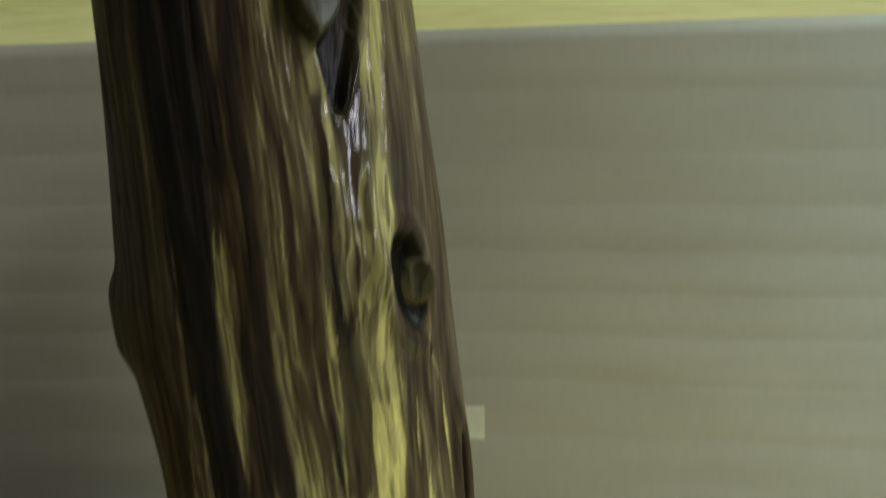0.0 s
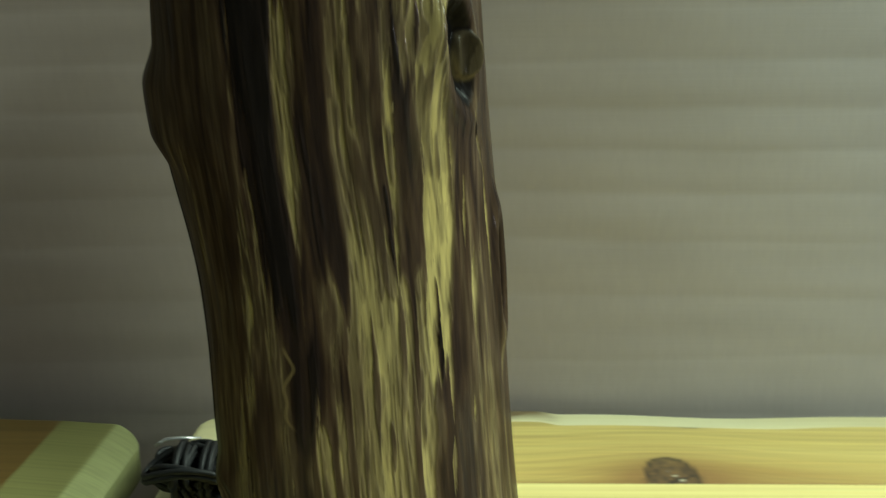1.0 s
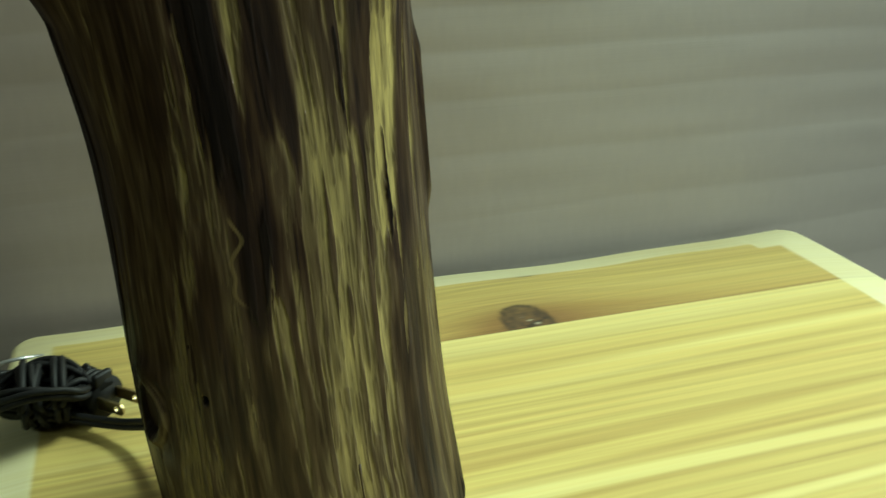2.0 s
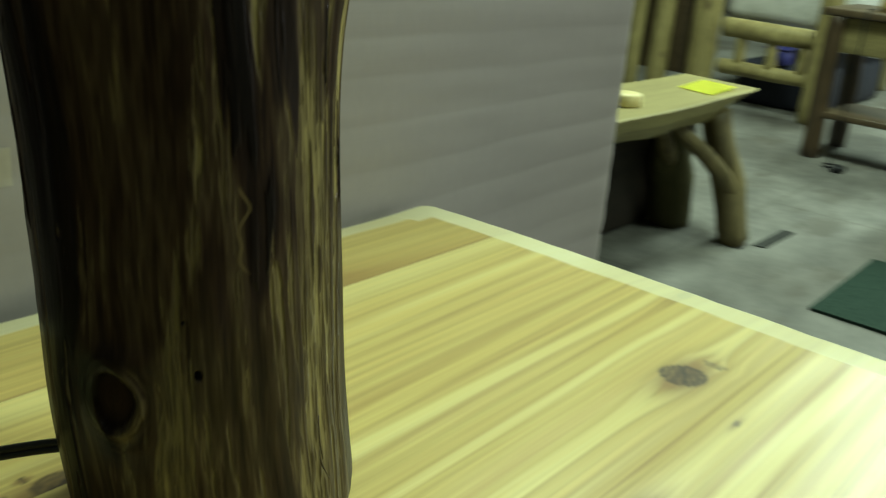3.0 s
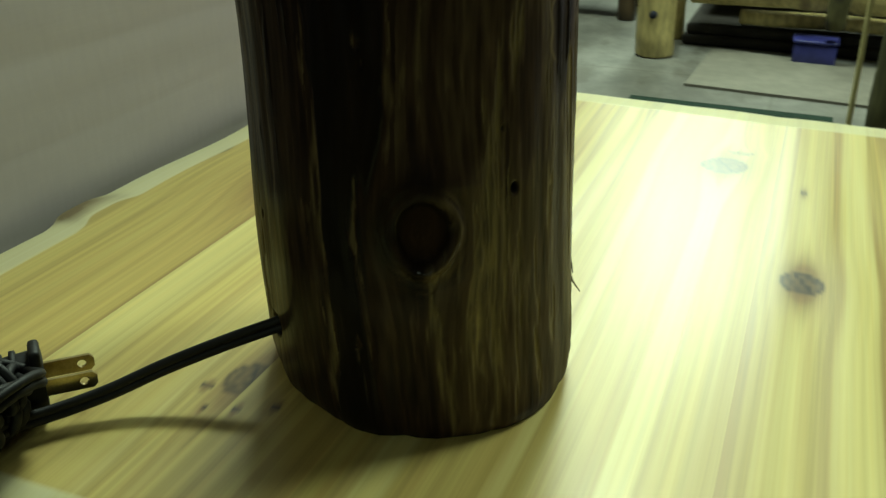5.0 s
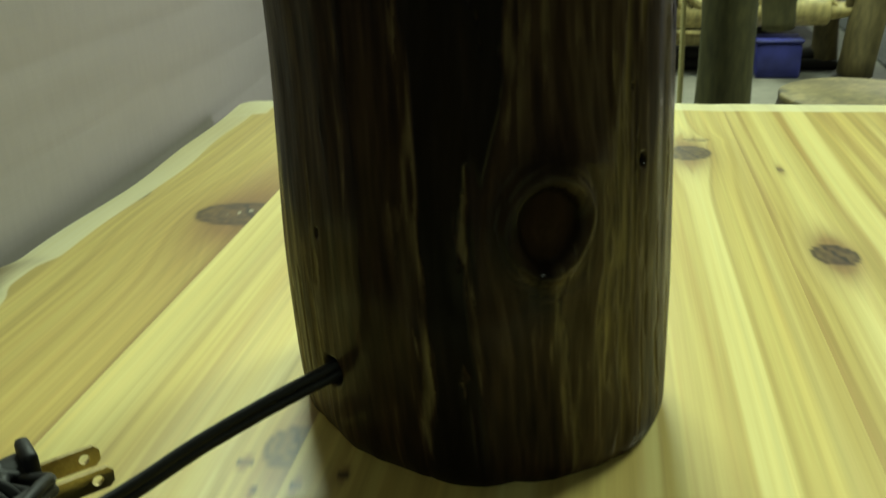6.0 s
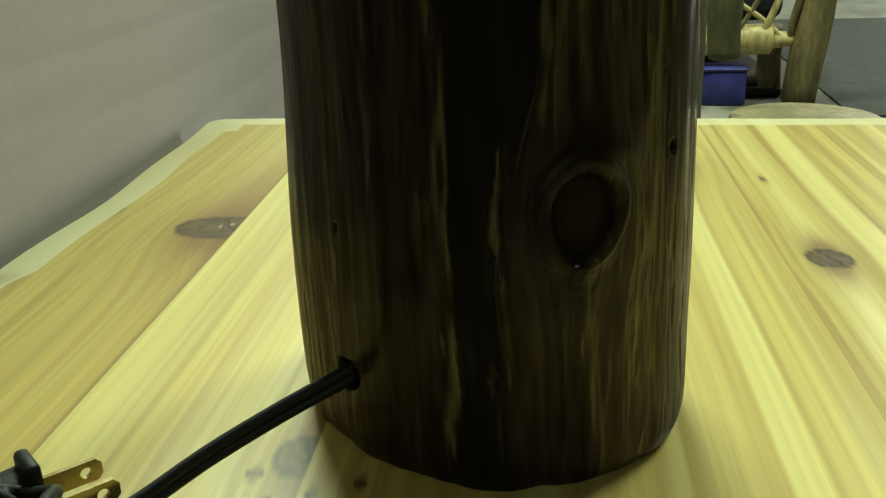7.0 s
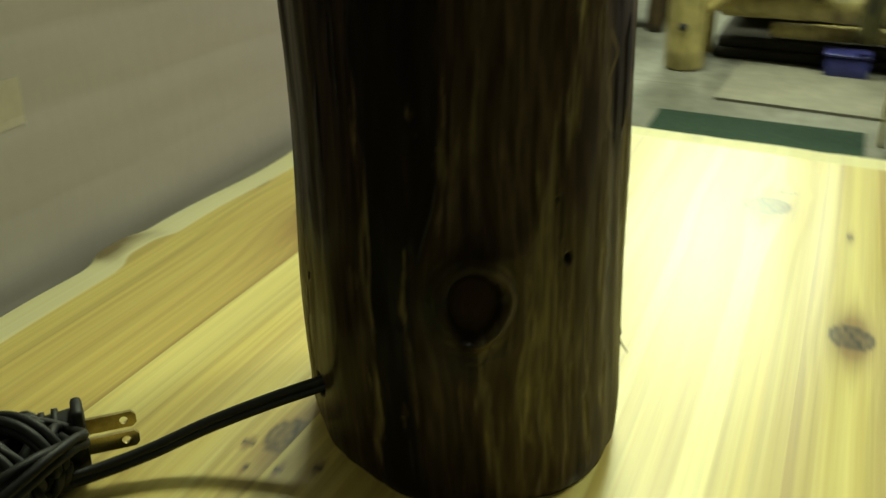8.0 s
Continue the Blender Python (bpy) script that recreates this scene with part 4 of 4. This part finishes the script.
def plug():
    bm = bmesh.new()
    tube(bm, [(-0.142, 0.166, 0.0125), (-0.134, 0.166, 0.0125), (-0.122, 0.166, 0.0122), (-0.112, 0.166, 0.0120), (-0.1085, 0.166, 0.0120)], [0.005, 0.0085, 0.0105, 0.0118, 0.0112], 20, flat=0.85)
    body = part("plug", bm, MAT_RUBBER, lamp, "black moulded mains plug")
    body.matrix_basis = pose(-0.087, 0.161, 0.001, rz=-45) @ pose(0.1085, -0.166, 0)
    bm = bmesh.new()
    for n in range(5):
        tube(bm, [(-0.137 + 0.0045 * n, 0.166, 0.0125), (-0.135 + 0.0045 * n, 0.166, 0.0125)], 0.0098 + 0.0006 * n, 20, flat=0.85)
    part("grip_rib", bm, MAT_RUBBER, body)
    bm = bmesh.new()
    box(bm, (-0.1125, 0.160, 0.016), (-0.1085, 0.172, 0.0265), 0.0015)
    part("flange", bm, MAT_RUBBER, body)
    for y in (0.1597, 0.1724):
        bm = bmesh.new()
        outline = ((-0.1095, -0.0032), (-0.0925, -0.0032), (-0.0910, -0.0016), (-0.0910, 0.0016), (-0.0925, 0.0032), (-0.1095, 0.0032))
        ring = [(-0.0955 + 0.0016 * math.cos(a * math.pi / 6), 0.0016 * math.sin(a * math.pi / 6)) for a in range(12)]
        for side in (-0.0007, 0.0007):
            vo = [bm.verts.new((x, y + side, 0.0122 + z)) for x, z in outline]
            vr = [bm.verts.new((x, y + side, 0.0122 + z)) for x, z in ring]
            eo = [bm.edges.new((vo[k], vo[(k + 1) % 6])) for k in range(6)]
            er = [bm.edges.new((vr[k], vr[(k + 1) % 12])) for k in range(12)]
            bmesh.ops.triangle_fill(bm, edges=eo + er, use_beauty=True)
            outline_prev, ring_prev = (vo, vr) if side < 0 else (outline_prev, ring_prev)
        for k in range(6):
            bm.faces.new((outline_prev[k], outline_prev[(k + 1) % 6], vo[(k + 1) % 6], vo[k]))
        for k in range(12):
            bm.faces.new((ring_prev[k], ring_prev[(k + 1) % 12], vr[(k + 1) % 12], vr[k]))
        bmesh.ops.recalc_face_normals(bm, faces=bm.faces)
        part("blade", bm, MAT_BRASS, body, "flat brass plug blade", smoothed=False)


plug()
bm = bmesh.new()
tube(bm, [(-0.140, 0.168, 0.034), (-0.134, 0.170, 0.037), (-0.126, 0.174, 0.036), (-0.116, 0.178, 0.034)], [0.0009, 0.0011, 0.0010, 0.0006], 8, flat=0.5)
part("wire_tie", bm, MAT_TIE, lamp, "silvery wire tie")


# ---------------- wrapped headboard behind the tables ----------------
def wrapped_panel():
    item = thing("wrapped_headboard", "flat headboard wrapped in ribbed grey packing foam", "headboard", (0, 0, 0))
    x0, x1, zt = -1.15, 0.790, 0.946
    y0, y1 = 0.303, 0.363
    rr = 0.024
    # outline in plan: front, rounded right edge, back
    plan = [(x0 + (x1 - rr - x0) * k / 110, y0) for k in range(111)]
    plan += [(x1 - rr + rr * math.sin(a), y0 + rr - rr * math.cos(a)) for a in np.linspace(0.15, math.pi / 2, 7)]
    plan += [(x1, y1 - rr)] + [(x1 - rr + rr * math.cos(a), y1 - rr + rr * math.sin(a)) for a in np.linspace(0.3, math.pi / 2, 5)]
    plan += [(x0 + (x1 - rr - x0) * (1 - k / 20), y1) for k in range(1, 21)]
    plan = np.array(plan)
    zs = np.linspace(0.03, 1.0, 460)
    m = len(plan)
    px, py = plan[:, 0][None, :].repeat(len(zs), 0), plan[:, 1][None, :].repeat(len(zs), 0)
    zz = zs[:, None].repeat(m, 1)
    zz = np.where(zz > 0.99, zt + 0.035 * (px - 0.0) * 0.5, zz * (zt + 0.0175 * px) / 1.0)
    nx, ny = np.zeros_like(px), np.where(py < y0 + 0.012, -1.0, np.where(py > y1 - 0.005, 1.0, 0.0))
    nx = np.where(ny == 0, 1.0, 0.0)
    def ripple(px, zz):
        rows = zz / 0.037 + 0.55 * vnoise(px * 1.1, zz * 7, 80) + 0.05 * vnoise(px * 14, zz * 30, 85)
        fold = np.abs(np.sin(math.pi * rows)) ** 0.7
        wave = 0.0012 * fold * (0.65 + 0.35 * vnoise(px * 3, np.floor(rows) * 3.7, 81))
        return wave + 0.0020 * vnoise(px * 2.2, zz * 5, 82) + 0.0011 * vnoise(px * 7 + zz * 5, zz * 13, 84) + 0.0005 * vnoise(px * 16, zz * 60, 83)

    wave = ripple(px, zz)
    px, py = px + nx * wave, py + ny * wave
    verts = np.stack([px, py, zz], -1).reshape(-1, 3)
    faces = [(i * m + j, i * m + j + 1, (i + 1) * m + j + 1, (i + 1) * m + j) for i in range(len(zs) - 1) for j in range(m - 1)]
    faces += [(i * m + m - 1, i * m, (i + 1) * m, (i + 1) * m + m - 1) for i in range(len(zs) - 1)]
    k = (len(zs) - 1) * m
    faces += [tuple(range(m - 1, -1, -1)), tuple(range(k, k + m))]
    grid_part("foam_wrap", verts, faces, MAT_FOAM, item)
    bm = bmesh.new()
    box(bm, (x0 + 0.02, y0 + 0.012, 0.0), (x1 - 0.03, y1 - 0.012, 1.02), 0.012, 3)
    part("board", bm, MAT_BOARD, item, "pale pine boards above the wrap")
    tx, tz = np.meshgrid(np.linspace(-0.004, 0.043, 24), np.linspace(0.675, 0.699, 12))
    skin = y0 - ripple(tx, tz)
    shell = [np.stack([tx, skin - lift, tz], -1).reshape(-1, 3) for lift in (0.0004, -0.0006)]
    quads = [(i * 24 + j, i * 24 + j + 1, i * 24 + j + 25, i * 24 + j + 24) for i in range(11) for j in range(23)]
    rim = list(range(24)) + [i * 24 + 23 for i in range(1, 12)] + [11 * 24 + j for j in range(22, -1, -1)] + [i * 24 for i in range(10, 0, -1)]
    quads += [tuple(k + 288 for k in f[::-1]) for f in quads] + [(b, a, a + 288, b + 288) for a, b in zip(rim, rim[1:] + rim[:1])]
    grid_part("tape", np.concatenate(shell), quads, MAT_TAPE, item, label="strip of pale packing tape", smoothed=False)
    return item


wrapped_panel()


# ---------------- showroom beyond the table ----------------
def bench():
    b = thing("half_log_bench", "varnished half-log bench with splayed branch legs", "bench", (0, 0, 0))
    bm = bmesh.new()
    rows = []
    for k in range(25):
        x = 1.35 + 1.075 * k / 24
        thick = 0.085 * (0.30 + 0.70 * smooth(2.43, 2.20, x)) + 0.004 * math.sin(x * 21)
        ya = 0.776 + 0.006 * math.sin(x * 9) + 0.012 * smooth(2.36, 2.43, x)
        yb = 1.035 + 0.006 * math.sin(x * 7 + 1)
        rows.append([bm.verts.new((x + 0.10 * (y - ya) * smooth(2.2, 2.42, x), y, z)) for y, z in (
            (ya + 0.002, 0.430), (ya - 0.002, 0.427), (ya + 0.014, 0.43 - thick * 0.45), (ya + 0.042, 0.43 - thick * 0.85), (ya + 0.09, 0.43 - thick), (yb - 0.07, 0.43 - thick),
            (yb - 0.02, 0.43 - thick * 0.85), (yb, 0.43 - thick * 0.45), (yb, 0.427), (yb - 0.003, 0.430))])
    for r0, r1 in zip(rows, rows[1:]):
        for a in range(10):
            bm.faces.new((r0[a], r0[(a + 1) % 10], r1[(a + 1) % 10], r1[a]))
    bm.faces.new(rows[0])
    bm.faces.new(rows[-1])
    bmesh.ops.recalc_face_normals(bm, faces=bm.faces)
    part("seat", bm, MAT_BENCHTOP, b, smoothed=False)
    # back legs take MAT_OLIVE, shade under the seat put into colour
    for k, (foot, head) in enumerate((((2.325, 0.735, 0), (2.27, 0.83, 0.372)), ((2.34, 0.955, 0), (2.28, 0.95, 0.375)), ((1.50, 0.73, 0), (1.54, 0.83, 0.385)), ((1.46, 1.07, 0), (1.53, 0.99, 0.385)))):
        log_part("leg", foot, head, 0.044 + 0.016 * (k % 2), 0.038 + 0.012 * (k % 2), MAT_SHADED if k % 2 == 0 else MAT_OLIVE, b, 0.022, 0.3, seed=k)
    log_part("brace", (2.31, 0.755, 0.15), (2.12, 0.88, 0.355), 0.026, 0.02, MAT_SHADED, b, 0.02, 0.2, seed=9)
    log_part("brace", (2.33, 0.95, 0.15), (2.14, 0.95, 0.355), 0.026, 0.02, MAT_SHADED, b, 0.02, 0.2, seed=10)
    bm = bmesh.new()
    quad = [bm.verts.new(p) for p in ((2.165, 0.806, 0.4325), (2.33, 0.812, 0.4325), (2.345, 0.92, 0.4325), (2.19, 0.918, 0.4325))]
    f = bm.faces.new(quad)
    bmesh.ops.solidify(bm, geom=[f], thickness=0.0012)
    for v in bm.verts:
        v.co.z += 0.006 * (v.co.x - 2.165) ** 2 / 0.03
    tagged(part("price_tag", bm, MAT_TAG, smoothed=False), "bright yellow paper tag lying on the bench", "tag")


bench()
bm = bmesh.new()
tube(bm, [(1.815, 0.866, 0.4305), (1.815, 0.866, 0.434), (1.815, 0.866, 0.458), (1.815, 0.866, 0.462)], [0.033, 0.036, 0.035, 0.031], 20, 0.12, 4)
tagged(part("wood_slice", bm, MAT_BOARD), "small pale round slice of wood lying on the bench", "wood slice")
bm = bmesh.new()
# trunk coloured near black to carry the shade under the bench
box(bm, (1.90, 1.005, 0.0), (2.56, 1.36, 0.325), 0.02, 3)
tagged(part("trunk_box", bm, MAT_BLACKBOARD), "wooden trunk behind the bench, near black for the shade there", "box")


def side_table():
    s = thing("side_table", "dark-stained log side table with khaki drawer front", "table", (-0.06, 0.055, 0))
    xs, ys = (3.72, 4.04), (0.59, 0.955)
    k = 0
    for x in xs:
        for y in ys:
            log_part("leg", (x, y, 0), (x, y, 0.56), 0.038, 0.034, MAT_DARKLOG, s, 0.004, 0.1, seed=k)
            k += 1
    bm = bmesh.new()
    box(bm, (3.69, 0.53, 0.56), (4.11, 1.01, 0.59), 0.006)
    part("tabletop", bm, MAT_DARKBOARD, s)
    bm = bmesh.new()
    box(bm, (3.715, 0.63, 0.425), (4.03, 0.92, 0.558), 0.004)
    part("drawer", bm, MAT_DRAWER, s, "khaki pine drawer")
    bm = bmesh.new()
    box(bm, (3.70, 0.60, 0.165), (4.05, 0.945, 0.19), 0.004)
    part("shelf", bm, MAT_DARKBOARD, s, "scuffed greyish brown shelf")
    c = thing("power_cord", "thin black cord hanging to the floor", "cord", (-0.06, 0.055, 0))
    bm = bmesh.new()
    pts = [(3.74, 0.835, 0.600), (3.685, 0.835, 0.600), (3.67, 0.835, 0.56), (3.675, 0.84, 0.3), (3.68, 0.85, 0.05), (3.66, 0.85, 0.008), (3.56, 0.84, 0.008), (3.57, 0.76, 0.008), (3.64, 0.80, 0.008), (3.60, 0.85, 0.012), (3.54, 0.80, 0.010)]
    tube(bm, pts, 0.0032, 8)
    part("flex", bm, MAT_RUBBER, c)
    bm = bmesh.new()
    box(bm, (3.52, 0.76, 0.0), (3.58, 0.80, 0.024), 0.006)
    part("plug", bm, MAT_RUBBER, c)
    box_on = thing("wooden_lamp_foot", "round brown wooden lamp foot on the side table", "lamp", (3.80, 0.815, 0.59))
    bm = bmesh.new()
    tube(bm, [(0, 0, 0.0), (0, 0, 0.02), (0, 0, 0.10), (0, 0, 0.2)], [0.085, 0.09, 0.075, 0.06], 20, 0.1)
    part("foot", bm, MAT_PEELED, box_on)


side_table()


def twig_bed():
    b = thing("log_bed", "peeled pine log bed with woven twig footboard", "bed", (0, 0, 0))
    post = log_part("post", (3.085, 0.430, 0), (3.095, 0.465, 1.05), 0.067, 0.070, MAT_PEELED, b, 0.006, 0.08, seed=1, sides=24)
    # dark plug stands in for the dark inside of a knot hole
    bm = bmesh.new()
    tube(bm, [(3.026, 0.4365, 0.152), (3.019, 0.436, 0.152), (3.016, 0.436, 0.152)], [0.016, 0.014, 0.004], 12, 0.2)
    part("knot", bm, MAT_NAVY, post)
    # far post, supports and second inner leg are darkened in colour for shade
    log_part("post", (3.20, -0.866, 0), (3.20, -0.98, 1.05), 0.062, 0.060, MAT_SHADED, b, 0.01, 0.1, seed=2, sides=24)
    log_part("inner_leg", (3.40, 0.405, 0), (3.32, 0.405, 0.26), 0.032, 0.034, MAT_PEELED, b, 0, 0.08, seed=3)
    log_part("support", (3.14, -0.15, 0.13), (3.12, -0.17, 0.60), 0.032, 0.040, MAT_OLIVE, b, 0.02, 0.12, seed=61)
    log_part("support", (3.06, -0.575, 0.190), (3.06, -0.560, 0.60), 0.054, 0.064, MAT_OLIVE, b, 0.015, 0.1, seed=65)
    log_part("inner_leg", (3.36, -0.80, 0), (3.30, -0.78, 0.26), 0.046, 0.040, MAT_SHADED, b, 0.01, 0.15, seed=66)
    rail = log_part("lower_rail", (3.27, 0.345, 0.208), (3.22, -0.765, 0.226), 0.050, 0.052, MAT_PEELED, b, 0.01, 0.12, seed=4, steps=24)
    log_part("tenon", (3.22, -0.755, 0.226), (3.21, -0.85, 0.228), 0.034, 0.022, MAT_PEELED, rail, 0, 0.1, seed=67)
    log_part("tenon", (3.268, 0.335, 0.208), (3.20, 0.41, 0.206), 0.036, 0.026, MAT_PEELED, rail, 0, 0.1, seed=68)
    log_part("top_rail", (3.14, 0.42, 0.615), (3.18, -0.86, 0.62), 0.034, 0.034, MAT_PEELED, b, 0.01, 0.12, seed=5, steps=24)
    random.seed(5)
    for k in range(22):
        y0 = 0.36 - 0.056 * k + random.uniform(-0.03, 0.03)
        lean = random.choice((-1, 1)) * random.uniform(0.15, 0.42)
        y1 = max(-0.85, min(0.38, y0 - lean))
        # every third twig is darkened to shade the footboard's inside
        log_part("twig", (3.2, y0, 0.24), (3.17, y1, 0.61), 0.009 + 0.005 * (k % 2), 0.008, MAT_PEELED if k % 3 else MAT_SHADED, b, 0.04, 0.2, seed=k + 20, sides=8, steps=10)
    log_part("twig", (3.16, 0.385, 0.185), (3.17, 0.10, 0.46), 0.015, 0.012, MAT_PEELED, b, 0.02, 0.2, seed=60, sides=8)
    log_part("side_rail", (3.33, 0.17, 0.112), (3.33, -0.38, 0.112), 0.028, 0.028, MAT_PEELED, b, 0.01, 0.1, seed=61)
    for x in (3.9, 4.8):
        bm = bmesh.new()
        box(bm, (x, -0.80, 0.077), (x + 0.08, 0.34, 0.262), 0.01)
        part("slat", bm, MAT_BOARD, b)
    bm = bmesh.new()
    box(bm, (3.42, -0.85, 0.26), (4.9, 0.36, 0.50), 0.05, 3)
    tagged(part("mattress", bm, MAT_NAVY), "dark navy mattress on the log bed", "mattress")
    # two dark layers fill the dark floor area beneath the bed
    pad = thing("floor_pad", "dark brown pad filling the dark floor area beneath the bed", "pad", (0, 0, 0))
    for name, lo, hi in (("lower_layer", (3.30, -0.84, 0.0), (4.9, 0.37, 0.036)), ("upper_layer", (3.325, -0.82, 0.034), (4.9, 0.36, 0.075))):
        bm = bmesh.new()
        box(bm, lo, hi, 0.016, 3)
        part(name, bm, MAT_PAD, pad)
    for x, y, z, w, h in ((3.22, -0.604, 0.0, 0.152, 0.125), (3.20, -0.10, 0.0, 0.14, 0.075), (4.57, 1.55, 0.22, 0.11, 0.075)):
        words = "blue plastic storage box on the dark block" if z else "blue plastic storage box on the floor"
        tub = thing("storage_box", words, "box", (x, y, z), group="blue boxes")
        bm = bmesh.new()
        box(bm, (-0.06, -w / 2, 0), (0.06, w / 2, h), 0.010)
        part("tub", bm, MAT_BLUE, tub)
        bm = bmesh.new()
        box(bm, (-0.064, -w / 2 - 0.004, h - 0.001), (0.064, w / 2 + 0.004, h + 0.010), 0.004)
        part("lid", bm, MAT_BLUE, tub)


twig_bed()


def spindle_bed():
    b = thing("log_daybed", "pine log daybed with spindle side rails", "bed", (-0.12, 0.02, 0))
    for k, (y, wide) in enumerate(((1.88, 0.072), (2.12, 0.052), (2.27, 0.040))):
        log_part("post", (4.54, y, 0), (4.54, y, 1.2), wide, wide * 0.95, MAT_DIMMED, b, 0.01, 0.1, seed=k + 1)
    # backing added so that the gaps between the posts come out dark
    bm = bmesh.new()
    box(bm, (4.62, 1.92, 0.10), (4.65, 2.62, 1.15), 0.004)
    part("dark_backing", bm, MAT_DARKBOARD, b, "dark backing added to darken the gaps between the posts")
    log_part("post", (4.46, 1.25, 0), (4.46, 1.25, 1.2), 0.052, 0.050, MAT_DIMMED, b, 0.01, 0.1, seed=3)
    log_part("upper_rail", (4.50, 1.76, 0.385), (4.50, 1.22, 0.378), 0.048, 0.046, MAT_DIMMED, b, 0.01, 0.1, seed=4)
    log_part("lower_rail", (4.50, 1.76, 0.195), (4.50, 1.22, 0.191), 0.036, 0.036, MAT_DIMMED, b, 0.01, 0.1, seed=5)
    for k in range(3):
        y = 1.66 - 0.16 * k
        log_part("spindle", (4.50, y, 0.21), (4.50, y, 0.355), 0.030, 0.028, MAT_DIMMED, b, 0, 0.15, seed=k + 9, sides=8, steps=4)
    log_part("leg", (5.96, 1.37, 0), (5.96, 1.37, 0.5), 0.034, 0.034, MAT_DIMMED, b, 0.004, 0.1, seed=41)
    bm = bmesh.new()
    box(bm, (4.60, 1.24, 0.40), (5.9, 1.9, 0.64), 0.06, 3)
    tagged(part("mattress", bm, MAT_SHEET), "white covered mattress on the log daybed", "mattress")
    # dark block fills the dark area under the lower rail
    bm = bmesh.new()
    box(bm, (4.56, 1.30, 0.0), (5.5, 1.75, 0.22), 0.03)
    tagged(part("floor_box", bm, MAT_NAVY), "dark block filling the dark area beneath the log daybed", "crate")


spindle_bed()

post = thing("log_post", "tall dark olive log post standing on the floor", "post", (2.37, -0.325, 0))
# the post's shade is in its dark olive colour
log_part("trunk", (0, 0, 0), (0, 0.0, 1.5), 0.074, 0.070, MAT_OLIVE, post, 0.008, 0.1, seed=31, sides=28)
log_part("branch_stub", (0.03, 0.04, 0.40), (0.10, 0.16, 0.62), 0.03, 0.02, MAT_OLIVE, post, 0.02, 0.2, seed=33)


# thin upright placed for the pale strip beside the post
pole = thing("thin_pole", "thin pale upright stick beside the dark post", "pole", (2.42, -0.214, 0))
log_part("stick", (0, 0, 0), (0, 0.012, 1.45), 0.0075, 0.006, MAT_BOARD, pole, 0.004, 0.1, seed=35, sides=10)


def stump_stool():
    """Low sawn log with bark sides and a flat, ringed top."""
    s = thing("stump_stool", "low sawn log stool with olive bark and flat top", "stool", (1.69, -0.50, 0))
    bm = bmesh.new()
    tube(bm, [(0, 0, 0), (0, 0, 0.02), (0, 0, 0.15), (0, 0, 0.27), (0, 0, 0.282)], [0.152, 0.158, 0.150, 0.152, 0.149], 40, 0.10, 3)
    part("bark", bm, MAT_DARKLOG, s, "dark rough bark")
    bm = bmesh.new()
    # olive top is the shaded pine; the side's shade is in its bark colour
    tube(bm, [(0, 0, 0.280), (0, 0, 0.296), (0, 0, 0.300)], [0.148, 0.150, 0.145], 40, 0.10, 3)
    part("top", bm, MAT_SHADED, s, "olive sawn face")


stump_stool()


def sheet(name, corners, thick, mat, label, category):
    bm = bmesh.new()
    f = bm.faces.new([bm.verts.new((x, y, thick)) for x, y in corners])
    bmesh.ops.recalc_face_normals(bm, faces=[f])
    made = bmesh.ops.extrude_face_region(bm, geom=[f])["geom"]
    bmesh.ops.translate(bm, vec=(0, 0, -thick + 0.0005), verts=[v for v in made if isinstance(v, bmesh.types.BMVert)])
    bmesh.ops.recalc_face_normals(bm, faces=bm.faces)
    return tagged(part(name, bm, mat, smoothed=False), label, category)


sheet("floor_mat", [(2.00, 0.394), (2.515, 0.40), (2.512, -0.175), (1.99, -0.175)], 0.008, MAT_MAT, "dark green mat lying on the concrete", "mat")
sheet("floor_sheet", [(2.71, 0.269), (3.245, 0.246), (3.06, -0.98), (2.62, -0.98)], 0.009, MAT_CARD, "flat grey-brown board lying on the floor", "board")
# dark sheet added in place of shade on the floor past the bed
sheet("floor_mat", [(2.98, -1.0), (5.4, -1.06), (5.4, -2.5), (2.98, -2.4)], 0.007, MAT_CHARCOAL, "wide charcoal sheet standing in for shaded floor past the bed", "mat")
# thin dark strip over a dark patch of the floor
sheet("floor_strip", [(2.349, 0.687), (2.568, 0.683), (2.567, 0.648), (2.356, 0.652)], 0.004, MAT_CHARCOAL, "thin dark strip on the concrete by the bench", "strip")
